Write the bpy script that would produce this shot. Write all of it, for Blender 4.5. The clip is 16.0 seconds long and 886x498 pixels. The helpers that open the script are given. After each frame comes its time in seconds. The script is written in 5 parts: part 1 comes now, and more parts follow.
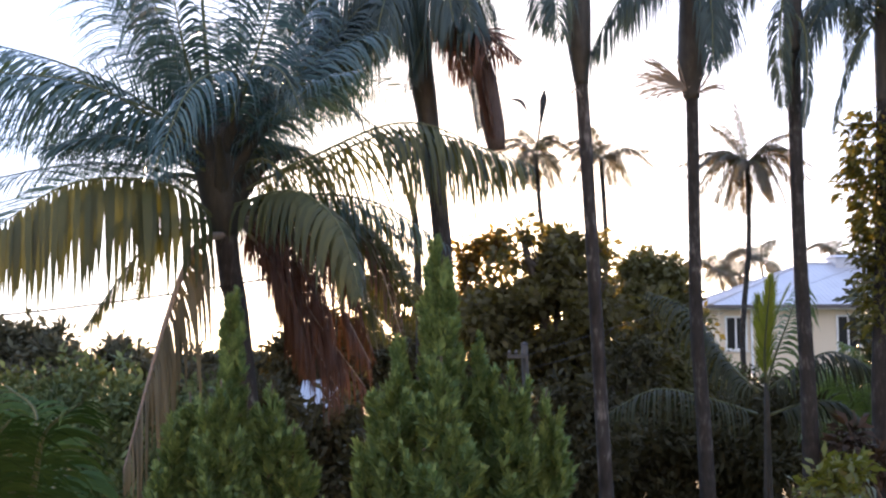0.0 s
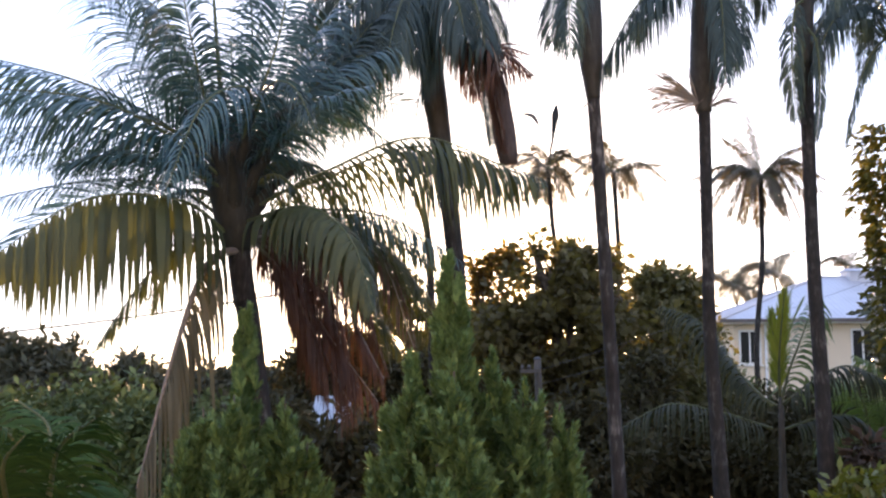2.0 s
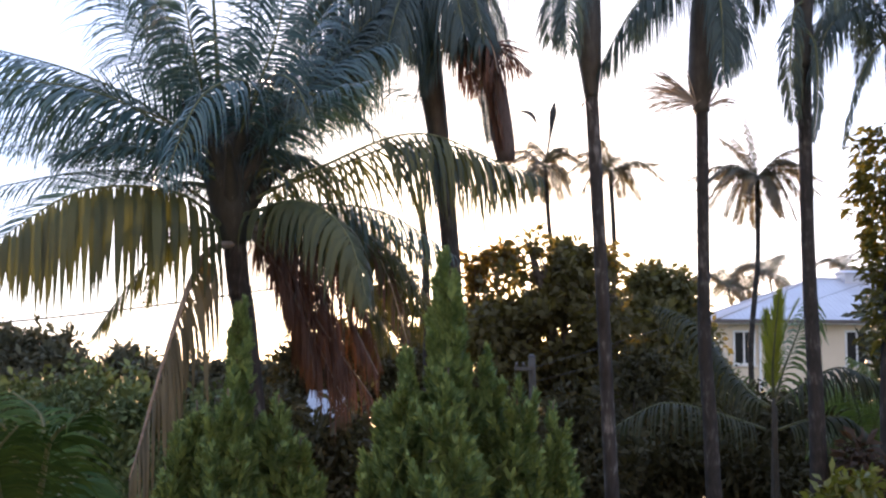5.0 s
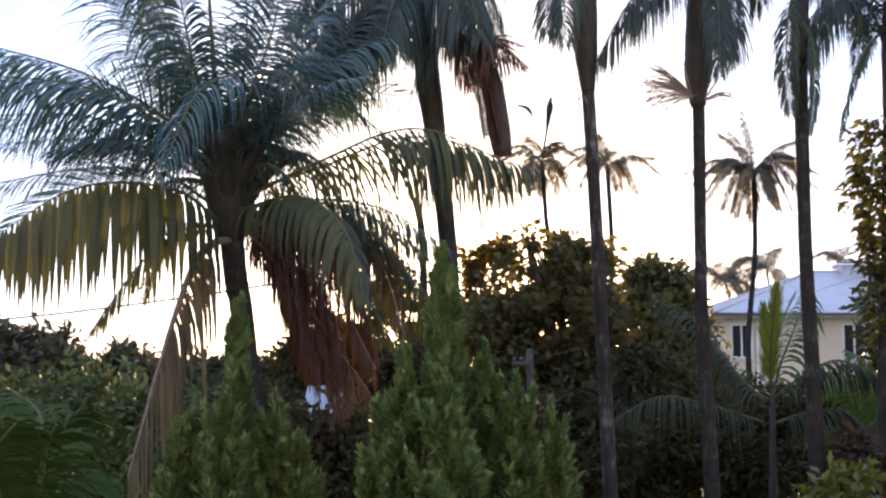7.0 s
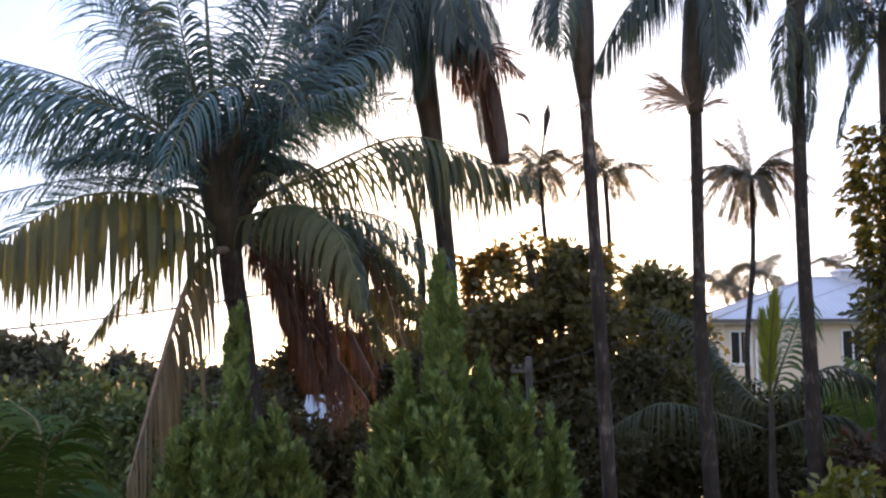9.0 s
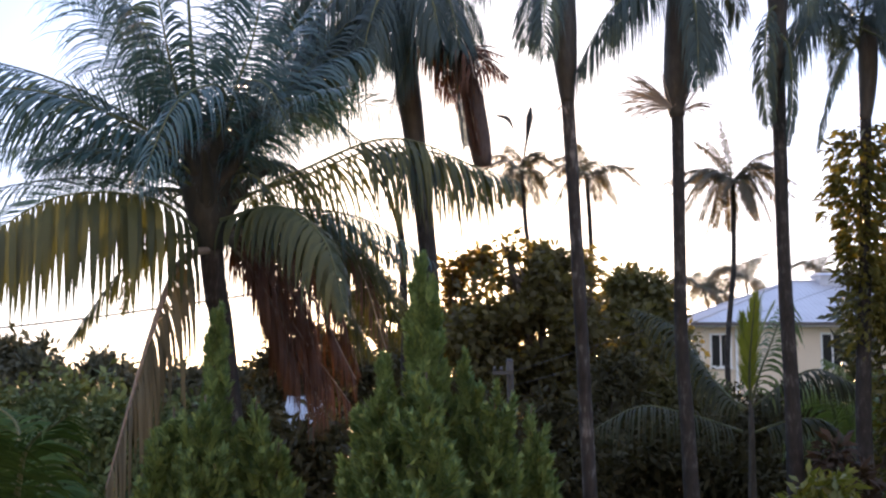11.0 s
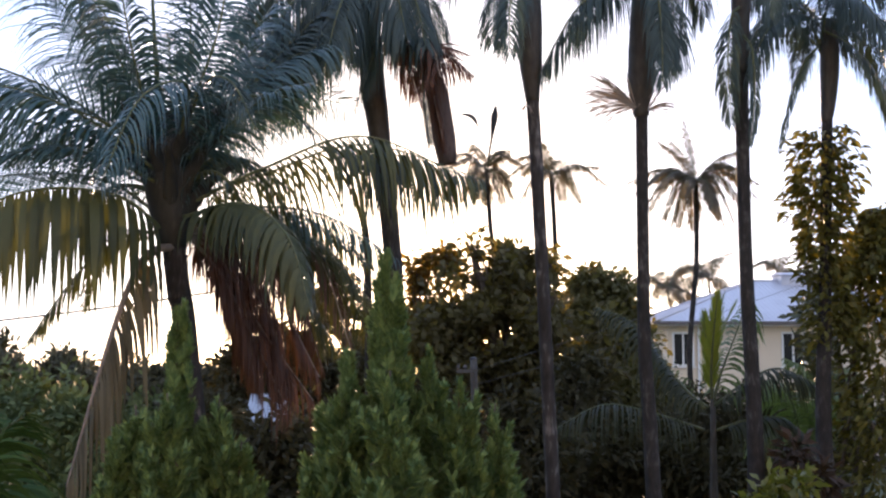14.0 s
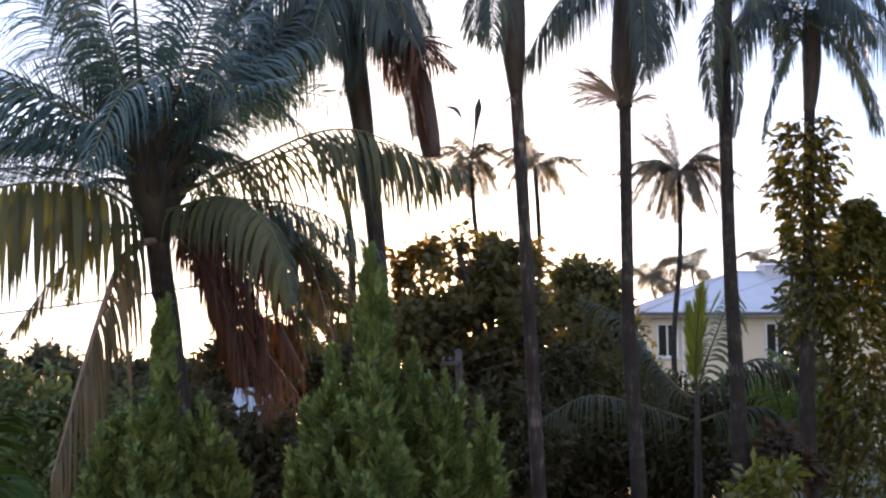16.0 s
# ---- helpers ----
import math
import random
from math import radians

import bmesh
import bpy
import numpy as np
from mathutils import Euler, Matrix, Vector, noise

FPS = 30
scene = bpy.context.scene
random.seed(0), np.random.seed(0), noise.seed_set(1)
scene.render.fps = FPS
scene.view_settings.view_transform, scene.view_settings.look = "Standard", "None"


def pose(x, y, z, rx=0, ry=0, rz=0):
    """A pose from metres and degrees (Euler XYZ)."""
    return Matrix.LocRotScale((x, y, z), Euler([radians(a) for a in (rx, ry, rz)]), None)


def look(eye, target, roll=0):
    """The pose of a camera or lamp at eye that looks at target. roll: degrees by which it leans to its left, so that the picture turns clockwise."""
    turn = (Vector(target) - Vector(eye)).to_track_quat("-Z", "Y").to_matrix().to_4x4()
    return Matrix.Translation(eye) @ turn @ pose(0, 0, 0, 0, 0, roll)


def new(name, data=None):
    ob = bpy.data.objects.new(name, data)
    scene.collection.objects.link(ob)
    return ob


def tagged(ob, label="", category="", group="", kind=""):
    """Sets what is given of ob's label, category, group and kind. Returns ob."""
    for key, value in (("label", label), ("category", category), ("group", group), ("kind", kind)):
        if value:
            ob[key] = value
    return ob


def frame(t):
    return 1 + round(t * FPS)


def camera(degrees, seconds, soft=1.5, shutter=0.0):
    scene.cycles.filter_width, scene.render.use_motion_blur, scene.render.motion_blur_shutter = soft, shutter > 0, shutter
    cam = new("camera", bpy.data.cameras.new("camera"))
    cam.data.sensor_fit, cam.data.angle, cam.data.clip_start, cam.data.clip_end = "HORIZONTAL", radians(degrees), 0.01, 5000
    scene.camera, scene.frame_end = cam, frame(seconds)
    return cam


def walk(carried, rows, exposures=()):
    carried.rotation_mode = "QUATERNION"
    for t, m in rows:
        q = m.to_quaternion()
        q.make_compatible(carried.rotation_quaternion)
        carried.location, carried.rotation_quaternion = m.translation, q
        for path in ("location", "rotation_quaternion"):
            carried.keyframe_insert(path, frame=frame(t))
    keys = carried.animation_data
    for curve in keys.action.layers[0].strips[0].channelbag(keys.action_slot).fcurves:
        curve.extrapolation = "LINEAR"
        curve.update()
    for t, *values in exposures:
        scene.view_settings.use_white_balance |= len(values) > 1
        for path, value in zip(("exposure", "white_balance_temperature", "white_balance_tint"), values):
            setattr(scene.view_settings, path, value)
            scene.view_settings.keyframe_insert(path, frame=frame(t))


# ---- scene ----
EYE = (0.0, 0.0, 3.4)
cam = camera(40.0, 16.0, soft=2.3)
walk(cam, [
    (0, pose(*EYE, 95.253, 0.323, -0.238)),
    (0.5, pose(*EYE, 95.542, 0.469, 0.031)),
    (1, pose(*EYE, 95.647, 0.423, -0.022)),
    (1.5, pose(*EYE, 95.770, 0.418, 0.386)),
    (2, pose(*EYE, 95.957, 0.464, 0.370)),
    (2.5, pose(*EYE, 95.907, 0.642, 0.197)),
    (3, pose(*EYE, 95.856, 0.459, 0.602)),
    (3.5, pose(*EYE, 95.703, -0.412, 0.276)),
    (4, pose(*EYE, 95.787, -0.536, 0.186)),
    (6.5, pose(*EYE, 95.686, 0.102, -0.064)),
    (7, pose(*EYE, 95.542, -0.000, -0.000)),
    (7.5, pose(*EYE, 95.579, 0.244, -0.167)),
    (8, pose(*EYE, 95.938, 0.288, -0.119)),
    (8.5, pose(*EYE, 95.738, 0.300, -0.294)),
    (9, pose(*EYE, 95.926, 0.321, -0.053)),
    (9.2, pose(*EYE, 96.029, 0.298, -0.319)),
    (11.3, pose(*EYE, 96.007, 0.111, -0.935)),
    (11.5, pose(*EYE, 96.108, -0.160, -0.495)),
    (12, pose(*EYE, 95.507, -0.307, -1.526)),
    (12.5, pose(*EYE, 95.516, -0.021, -1.402)),
    (13, pose(*EYE, 95.598, 0.043, -1.913)),
    (13.5, pose(*EYE, 95.356, 0.113, -2.464)),
    (14, pose(*EYE, 95.920, 0.016, -2.623)),
    (14.5, pose(*EYE, 95.688, 0.231, -3.187)),
    (15, pose(*EYE, 95.824, -0.032, -3.355)),
    (15.5, pose(*EYE, 95.852, -0.008, -3.460)),
    (16, pose(*EYE, 95.570, 0.391, -3.327)),
], [(0.0, 2.95, 5930, 21), (4.2, 2.85, 5930, 21), (6.3, 2.68, 5930, 21), (16.0, 2.6, 5930, 21)])

# ---------------------------------------------------------------- sky, sun
SUN_UP, SUN_TURN = 4.8, 1.4          # degrees above the horizon, degrees to the right of straight ahead
e, a = radians(SUN_UP), radians(SUN_TURN)
SUN_DIR = Vector((math.sin(a) * math.cos(e), math.cos(a) * math.cos(e), math.sin(e)))
world = bpy.data.worlds.new("evening_sky")
scene.world = world
world.use_nodes = True
wn = world.node_tree.nodes
sky = wn.new("ShaderNodeTexSky")
sky.sky_type = "NISHITA"
sky.sun_disc = False
sky.sun_elevation, sky.sun_rotation = radians(SUN_UP), radians(SUN_TURN)
sky.air_density, sky.dust_density, sky.ozone_density = 0.6, 0.6, 1.0
veil = wn.new("ShaderNodeMixRGB")             # thin high cloud, brightest and warmest round the sun
veil.inputs["Fac"].default_value = 0.85
where, angle_to_sun, glow = wn.new("ShaderNodeTexCoord"), wn.new("ShaderNodeVectorMath"), wn.new("ShaderNodeValToRGB")
angle_to_sun.operation = "DOT_PRODUCT"
angle_to_sun.inputs[1].default_value = SUN_DIR
half_turn = wn.new("ShaderNodeMath")
half_turn.operation = "ARCCOSINE"
degrees_off = wn.new("ShaderNodeMath")
degrees_off.operation, degrees_off.inputs[1].default_value = "DIVIDE", math.pi
glow.color_ramp.elements.new(0.025), glow.color_ramp.elements.new(0.06), glow.color_ramp.elements.new(0.1), glow.color_ramp.elements.new(0.14), glow.color_ramp.elements.new(0.45)
for stop, (at, tone) in zip(glow.color_ramp.elements, ((0.0, (4.2, 2.7, 1.5)), (0.025, (2.6, 1.9, 1.2)), (0.06, (1.55, 1.45, 1.3)), (0.09, (1.08, 1.22, 1.48)), (0.128, (0.62, 0.92, 1.44)), (0.45, (0.82, 0.98, 1.26)), (1.0, (1.2, 1.1, 1.0)))):
    stop.position, stop.color = at, (*tone, 1)
for out_of, into in ((where.outputs["Generated"], angle_to_sun.inputs[0]), (angle_to_sun.outputs["Value"], half_turn.inputs[0]), (half_turn.outputs[0], degrees_off.inputs[0]),
                     (degrees_off.outputs[0], glow.inputs["Fac"]), (glow.outputs["Color"], veil.inputs["Color2"])):
    world.node_tree.links.new(out_of, into)
world.node_tree.links.new(sky.outputs["Color"], veil.inputs["Color1"])
world.node_tree.links.new(veil.outputs["Color"], wn["Background"].inputs["Color"])
wn["Background"].inputs["Strength"].default_value = 0.15
sun = new("sun", bpy.data.lights.new("sun", "SUN"))
sun.data.energy, sun.data.angle, sun.data.color = 3.2, radians(2.0), (1.0, 0.62, 0.30)
sun.matrix_world = look(SUN_DIR * 60, (0, 0, 0))


# ---------------------------------------------------------------- materials
def material(name):
    m = bpy.data.materials.new(name)
    m.use_nodes = True
    t = m.node_tree
    return m, t.nodes, t.links, t.nodes["Principled BSDF"]


def ramp(nodes, stops):
    r = nodes.new("ShaderNodeValToRGB")
    while len(r.color_ramp.elements) < len(stops):
        r.color_ramp.elements.new(0.5)
    for el, (pos, col) in zip(r.color_ramp.elements, stops):
        el.position, el.color = pos, (*col, 1)
    return r


def leaf_material(name, dark, light, old=None, through_light=0.35, gloss=0.45, grain=30.0, patch=1.7):
    """Leaves: a tone of its own for each blade, grain along it, gloss on top and light that comes through."""
    m, n, l, b = material(name)
    geo, info = n.new("ShaderNodeNewGeometry"), n.new("ShaderNodeObjectInfo")
    coord = n.new("ShaderNodeTexCoord")
    noise_a = n.new("ShaderNodeTexNoise")
    noise_a.inputs["Scale"].default_value = grain
    noise_a.inputs["Detail"].default_value = 3
    noise_b = n.new("ShaderNodeTexNoise")
    noise_b.inputs["Scale"].default_value = patch
    for k in (noise_a, noise_b):
        l.new(coord.outputs["Object"], k.inputs["Vector"])
    add = n.new("ShaderNodeMath")
    add.operation = "MULTIPLY_ADD"
    l.new(noise_b.outputs["Fac"], add.inputs[0])
    add.inputs[1].default_value = 0.9
    both = n.new("ShaderNodeMath")
    both.operation = "ADD"
    l.new(geo.outputs["Random Per Island"], both.inputs[0])
    l.new(info.outputs["Random"], both.inputs[1])
    part_of = n.new("ShaderNodeMath")
    part_of.operation = "FRACT"
    l.new(both.outputs[0], part_of.inputs[0])
    l.new(part_of.outputs[0], add.inputs[2])
    mix = n.new("ShaderNodeMath")
    mix.operation = "MULTIPLY_ADD"
    l.new(noise_a.outputs["Fac"], mix.inputs[0])
    mix.inputs[1].default_value = 0.3
    l.new(add.outputs[0], mix.inputs[2])
    half = n.new("ShaderNodeMath")
    half.operation = "MULTIPLY"
    half.inputs[1].default_value = 0.45
    l.new(mix.outputs[0], half.inputs[0])
    mid = tuple((p + q) / 2 for p, q in zip(dark, light))
    stops = [(0.1, dark), (0.5, mid), (0.85, light)]
    if old:
        stops.append((0.97, old))
    r = ramp(n, stops)
    l.new(half.outputs[0], r.inputs["Fac"])
    l.new(r.outputs["Color"], b.inputs["Base Color"])
    b.inputs["Roughness"].default_value = gloss
    b.inputs["Specular IOR Level"].default_value = 0.5 if gloss < 0.42 else 0.28
    bump = n.new("ShaderNodeBump")
    bump.inputs["Strength"].default_value = 0.25
    bump.inputs["Distance"].default_value = 0.004
    l.new(noise_a.outputs["Fac"], bump.inputs["Height"])
    l.new(bump.outputs["Normal"], b.inputs["Normal"])
    tr = n.new("ShaderNodeBsdfTranslucent")
    bright = n.new("ShaderNodeMixRGB")
    bright.blend_type = "MULTIPLY"
    bright.inputs["Fac"].default_value = 1.0
    bright.inputs["Color2"].default_value = (1.5, 1.35, 0.5, 1)
    l.new(r.outputs["Color"], bright.inputs["Color1"])
    l.new(bright.outputs["Color"], tr.inputs["Color"])
    sh = n.new("ShaderNodeMixShader")
    sh.inputs["Fac"].default_value = through_light
    l.new(b.outputs["BSDF"], sh.inputs[1])
    l.new(tr.outputs["BSDF"], sh.inputs[2])
    l.new(sh.outputs["Shader"], n["Material Output"].inputs["Surface"])
    return m


def bark_material(name, stops, rings=0.0, scale=9.0, rough=0.85, blotch=0.5):
    """Bark: streaks, blotches of lichen and, on palms, leaf scars round the trunk."""
    m, n, l, b = material(name)
    coord = n.new("ShaderNodeTexCoord")
    mp = n.new("ShaderNodeMapping")
    mp.inputs["Scale"].default_value = (1, 1, 0.25)
    l.new(coord.outputs["Object"], mp.inputs["Vector"])
    grain = n.new("ShaderNodeTexNoise")
    grain.inputs["Scale"].default_value, grain.inputs["Detail"].default_value = scale * 5, 6
    l.new(mp.outputs["Vector"], grain.inputs["Vector"])
    spots = n.new("ShaderNodeTexNoise")
    spots.inputs["Scale"].default_value, spots.inputs["Detail"].default_value = scale * 0.6, 4
    l.new(coord.outputs["Object"], spots.inputs["Vector"])
    s = n.new("ShaderNodeMath")
    s.operation = "MULTIPLY_ADD"
    l.new(spots.outputs["Fac"], s.inputs[0])
    s.inputs[1].default_value = blotch
    k = n.new("ShaderNodeMath")
    k.operation = "MULTIPLY"
    k.inputs[1].default_value = 1 - blotch
    l.new(grain.outputs["Fac"], k.inputs[0])
    l.new(k.outputs[0], s.inputs[2])
    height = s.outputs[0]
    if rings:
        wave = n.new("ShaderNodeTexWave")
        wave.bands_direction = "Z"
        wave.inputs["Scale"].default_value = rings
        wave.inputs["Distortion"].default_value = 1.2
        wave.inputs["Detail"].default_value = 2
        wave.inputs["Detail Scale"].default_value = 2.0
        l.new(coord.outputs["Object"], wave.inputs["Vector"])
        j = n.new("ShaderNodeMath")
        j.operation = "MULTIPLY_ADD"
        l.new(wave.outputs["Fac"], j.inputs[0])
        j.inputs[1].default_value = 0.018
        l.new(s.outputs[0], j.inputs[2])
        height = j.outputs[0]
    r = ramp(n, stops)
    l.new(height, r.inputs["Fac"])
    l.new(r.outputs["Color"], b.inputs["Base Color"])
    b.inputs["Roughness"].default_value = rough
    b.inputs["Specular IOR Level"].default_value = 0.2
    bump = n.new("ShaderNodeBump")
    bump.inputs["Strength"].default_value, bump.inputs["Distance"].default_value = 0.6, 0.012
    l.new(height, bump.inputs["Height"])
    l.new(bump.outputs["Normal"], b.inputs["Normal"])
    return m


def plain_material(name, low, high, rough=0.6, scale=6.0, metal=0.0, bump_depth=0.002, bump_scale=60.0):
    """Painted or bare surfaces: faded and stained at a large scale, grained at a small one."""
    m, n, l, b = material(name)
    coord = n.new("ShaderNodeTexCoord")
    big, fine = n.new("ShaderNodeTexNoise"), n.new("ShaderNodeTexNoise")
    big.inputs["Scale"].default_value, big.inputs["Detail"].default_value = scale * 0.3, 5
    fine.inputs["Scale"].default_value, fine.inputs["Detail"].default_value = bump_scale, 3
    for k in (big, fine):
        l.new(coord.outputs["Object"], k.inputs["Vector"])
    r = ramp(n, [(0.3, low), (0.7, high)])
    s = n.new("ShaderNodeMath")
    s.operation = "MULTIPLY_ADD"
    l.new(fine.outputs["Fac"], s.inputs[0])
    s.inputs[1].default_value = 0.25
    k = n.new("ShaderNodeMath")
    k.operation = "MULTIPLY"
    k.inputs[1].default_value = 0.75
    l.new(big.outputs["Fac"], k.inputs[0])
    l.new(k.outputs[0], s.inputs[2])
    l.new(s.outputs[0], r.inputs["Fac"])
    l.new(r.outputs["Color"], b.inputs["Base Color"])
    b.inputs["Roughness"].default_value, b.inputs["Metallic"].default_value = rough, metal
    bump = n.new("ShaderNodeBump")
    bump.inputs["Strength"].default_value, bump.inputs["Distance"].default_value = 0.4, bump_depth
    l.new(fine.outputs["Fac"], bump.inputs["Height"])
    l.new(bump.outputs["Normal"], b.inputs["Normal"])
    return m


PALM_LEAF = leaf_material("palm_leaf", (0.019, 0.05, 0.053), (0.062, 0.125, 0.132), (0.1, 0.13, 0.108), 0.1, 0.3)
PALM_LEAF_OLD = leaf_material("palm_leaf_old", (0.03, 0.04, 0.018), (0.075, 0.086, 0.032), (0.13, 0.1, 0.045), 0.14, 0.5)
DEAD_LEAF = leaf_material("dead_palm_leaf", (0.036, 0.034, 0.018), (0.12, 0.11, 0.066), (0.26, 0.23, 0.18), 0.1, 0.75)
RED_LEAF = leaf_material("withered_palm_leaf", (0.04, 0.021, 0.014), (0.11, 0.055, 0.036), (0.15, 0.09, 0.05), 0.12, 0.65)
YOUNG_LEAF = leaf_material("young_palm_leaf", (0.1, 0.14, 0.025), (0.22, 0.26, 0.05), None, 0.4, 0.45)
ARECA_LEAF = leaf_material("areca_leaf", (0.014, 0.04, 0.01), (0.042, 0.088, 0.022), (0.06, 0.1, 0.03), 0.12, 0.9)
SHRUB_LEAF = leaf_material("shrub_leaf", (0.042, 0.094, 0.036), (0.2, 0.3, 0.11), (0.34, 0.42, 0.18), 0.08, 0.6, patch=6.0)
TREE_LEAF = leaf_material("tree_leaf", (0.046, 0.042, 0.02), (0.135, 0.12, 0.05), (0.22, 0.14, 0.05), 0.42, 0.6, patch=2.6)
HEDGE_LEAF = leaf_material("hedge_leaf", (0.036, 0.06, 0.024), (0.145, 0.19, 0.075), (0.15, 0.15, 0.05), 0.04, 0.8, patch=3.0)
OLIVE_LEAF = leaf_material("olive_leaf", (0.05, 0.05, 0.022), (0.15, 0.145, 0.06), (0.2, 0.16, 0.06), 0.25, 0.65, patch=2.6)
# low growth under the trees: the shade there is put into the leaf colour
SHADE_LEAF = leaf_material("shaded_understorey_leaf", (0.022, 0.021, 0.01), (0.058, 0.054, 0.024), (0.09, 0.075, 0.03), 0.15, 0.85, patch=2.6)
CLUMP_LEAF = leaf_material("clump_palm_leaf", (0.018, 0.024, 0.014), (0.05, 0.06, 0.034), (0.13, 0.14, 0.1), 0.15, 0.6)
# warmer, more translucent tree leaf: the low sun's orange glow is put in
THIN_LEAF = leaf_material("sun_glow_tinted_leaf", (0.06, 0.042, 0.014), (0.17, 0.12, 0.035), (0.25, 0.15, 0.04), 0.6, 0.6, patch=2.6)
FAR_LEAF = leaf_material("far_leaf", (0.04, 0.043, 0.028), (0.12, 0.122, 0.078), None, 0.06, 0.75)
VINE_LEAF = leaf_material("vine_leaf", (0.04, 0.044, 0.01), (0.15, 0.14, 0.032), (0.3, 0.25, 0.06), 0.3, 0.45)
CROTON_LEAF = leaf_material("croton_leaf", (0.06, 0.085, 0.015), (0.15, 0.17, 0.035), (0.2, 0.14, 0.04), 0.35, 0.35)
RED_SHRUB_LEAF = leaf_material("red_shrub_leaf", (0.022, 0.016, 0.01), (0.055, 0.034, 0.022), (0.07, 0.06, 0.03), 0.2, 0.6)
FAR_PALM_LEAF = leaf_material("far_palm_leaf", (0.06, 0.055, 0.04), (0.13, 0.112, 0.08), (0.17, 0.13, 0.08), 0.3, 0.5)
LOW_PALM_LEAF = leaf_material("low_palm_leaf", (0.06, 0.1, 0.035), (0.13, 0.19, 0.07), (0.18, 0.2, 0.08), 0.3, 0.4)
GLOSSY_LEAF = leaf_material("glossy_leaf", (0.022, 0.03, 0.016), (0.065, 0.08, 0.04), None, 0.1, 0.6)
ROW_LEAF = leaf_material("row_palm_leaf", (0.018, 0.034, 0.034), (0.055, 0.086, 0.082), (0.11, 0.12, 0.085), 0.14, 0.5)
BROOM = leaf_material("dry_flower_strands", (0.17, 0.15, 0.135), (0.3, 0.265, 0.235), None, 0.05, 0.7)
PINE_LEAF = leaf_material("pine_needles", (0.016, 0.03, 0.014), (0.04, 0.06, 0.025), None, 0.1, 0.6)
PALM_BARK = bark_material("palm_bark", [(0.3, (0.014, 0.013, 0.012)), (0.55, (0.032, 0.03, 0.028)), (0.76, (0.14, 0.132, 0.125))], rings=2.6)
PALE_BARK = bark_material("lichened_palm_bark", [(0.36, (0.018, 0.016, 0.015)), (0.56, (0.042, 0.039, 0.037)), (0.74, (0.22, 0.21, 0.2))], rings=2.6, scale=5.0)
# darker copy of the crownshaft: shade inside the big palm's crown put into colour
SHADED_HEART = bark_material("shaded_leaf_bases", [(0.25, (0.012, 0.014, 0.011)), (0.6, (0.03, 0.031, 0.025)), (0.85, (0.075, 0.07, 0.058))], 0, 7.0, 0.7)
# tone raised to hold the veiling glare over the row's crownshafts
SHAFT_GREEN = bark_material("crownshaft_green", [(0.25, (0.024, 0.024, 0.02)), (0.6, (0.06, 0.056, 0.048)), (0.85, (0.12, 0.11, 0.092))], 0, 7.0, 0.55)
OLD_SHEATH = bark_material("old_leaf_sheath", [(0.25, (0.04, 0.03, 0.027)), (0.75, (0.12, 0.095, 0.085))], 0, 8.0)
RED_TWIG = bark_material("brown_twig", [(0.2, (0.035, 0.022, 0.018)), (0.8, (0.1, 0.06, 0.045))], 0, 20.0, 0.7)
RACHIS = bark_material("frond_stalk", [(0.2, (0.05, 0.07, 0.03)), (0.7, (0.11, 0.12, 0.06))], 0, 20.0, 0.5)
DEAD_STALK = bark_material("dead_frond_stalk", [(0.2, (0.12, 0.1, 0.085)), (0.8, (0.3, 0.26, 0.22))], 0, 20.0, 0.7)
BARK = bark_material("tree_bark", [(0.25, (0.04, 0.032, 0.026)), (0.75, (0.14, 0.115, 0.09))], 0, 8.0)
POLE_WOOD = bark_material("pole_wood", [(0.25, (0.05, 0.047, 0.043)), (0.75, (0.12, 0.112, 0.1))], 0, 10.0, 0.85, 0.3)
ROOF_METAL = plain_material("roof_metal", (0.5, 0.5, 0.54), (0.62, 0.62, 0.66), 0.42, 3.0, 0.15)
SHED_METAL = plain_material("shed_metal", (0.32, 0.35, 0.4), (0.46, 0.49, 0.53), 0.38, 3.0, 0.3)
GUTTER_PAINT = plain_material("gutter_paint", (0.09, 0.075, 0.07), (0.13, 0.11, 0.1), 0.45)
WALL_PAINT = plain_material("wall_paint", (0.68, 0.57, 0.42), (0.77, 0.66, 0.5), 0.75, 2.0)
WHITE_PAINT = plain_material("white_paint", (0.68, 0.68, 0.66), (0.8, 0.8, 0.78), 0.5)
DARK_METAL = plain_material("dark_metal", (0.05, 0.05, 0.052), (0.09, 0.09, 0.09), 0.5, 6.0, 0.4)
CERAMIC = plain_material("insulator_ceramic", (0.07, 0.065, 0.06), (0.11, 0.1, 0.095), 0.3)
GROUND = plain_material("grass_and_mulch", (0.03, 0.045, 0.018), (0.075, 0.085, 0.035), 0.95, 1.2, 0, 0.03, 14.0)
glass, gn, gl, gb = material("window_glass")
gb.inputs["Base Color"].default_value = (0.012, 0.014, 0.016, 1)
gb.inputs["Roughness"].default_value = 0.12
gb.inputs["Specular IOR Level"].default_value = 0.12
GLASS = glass


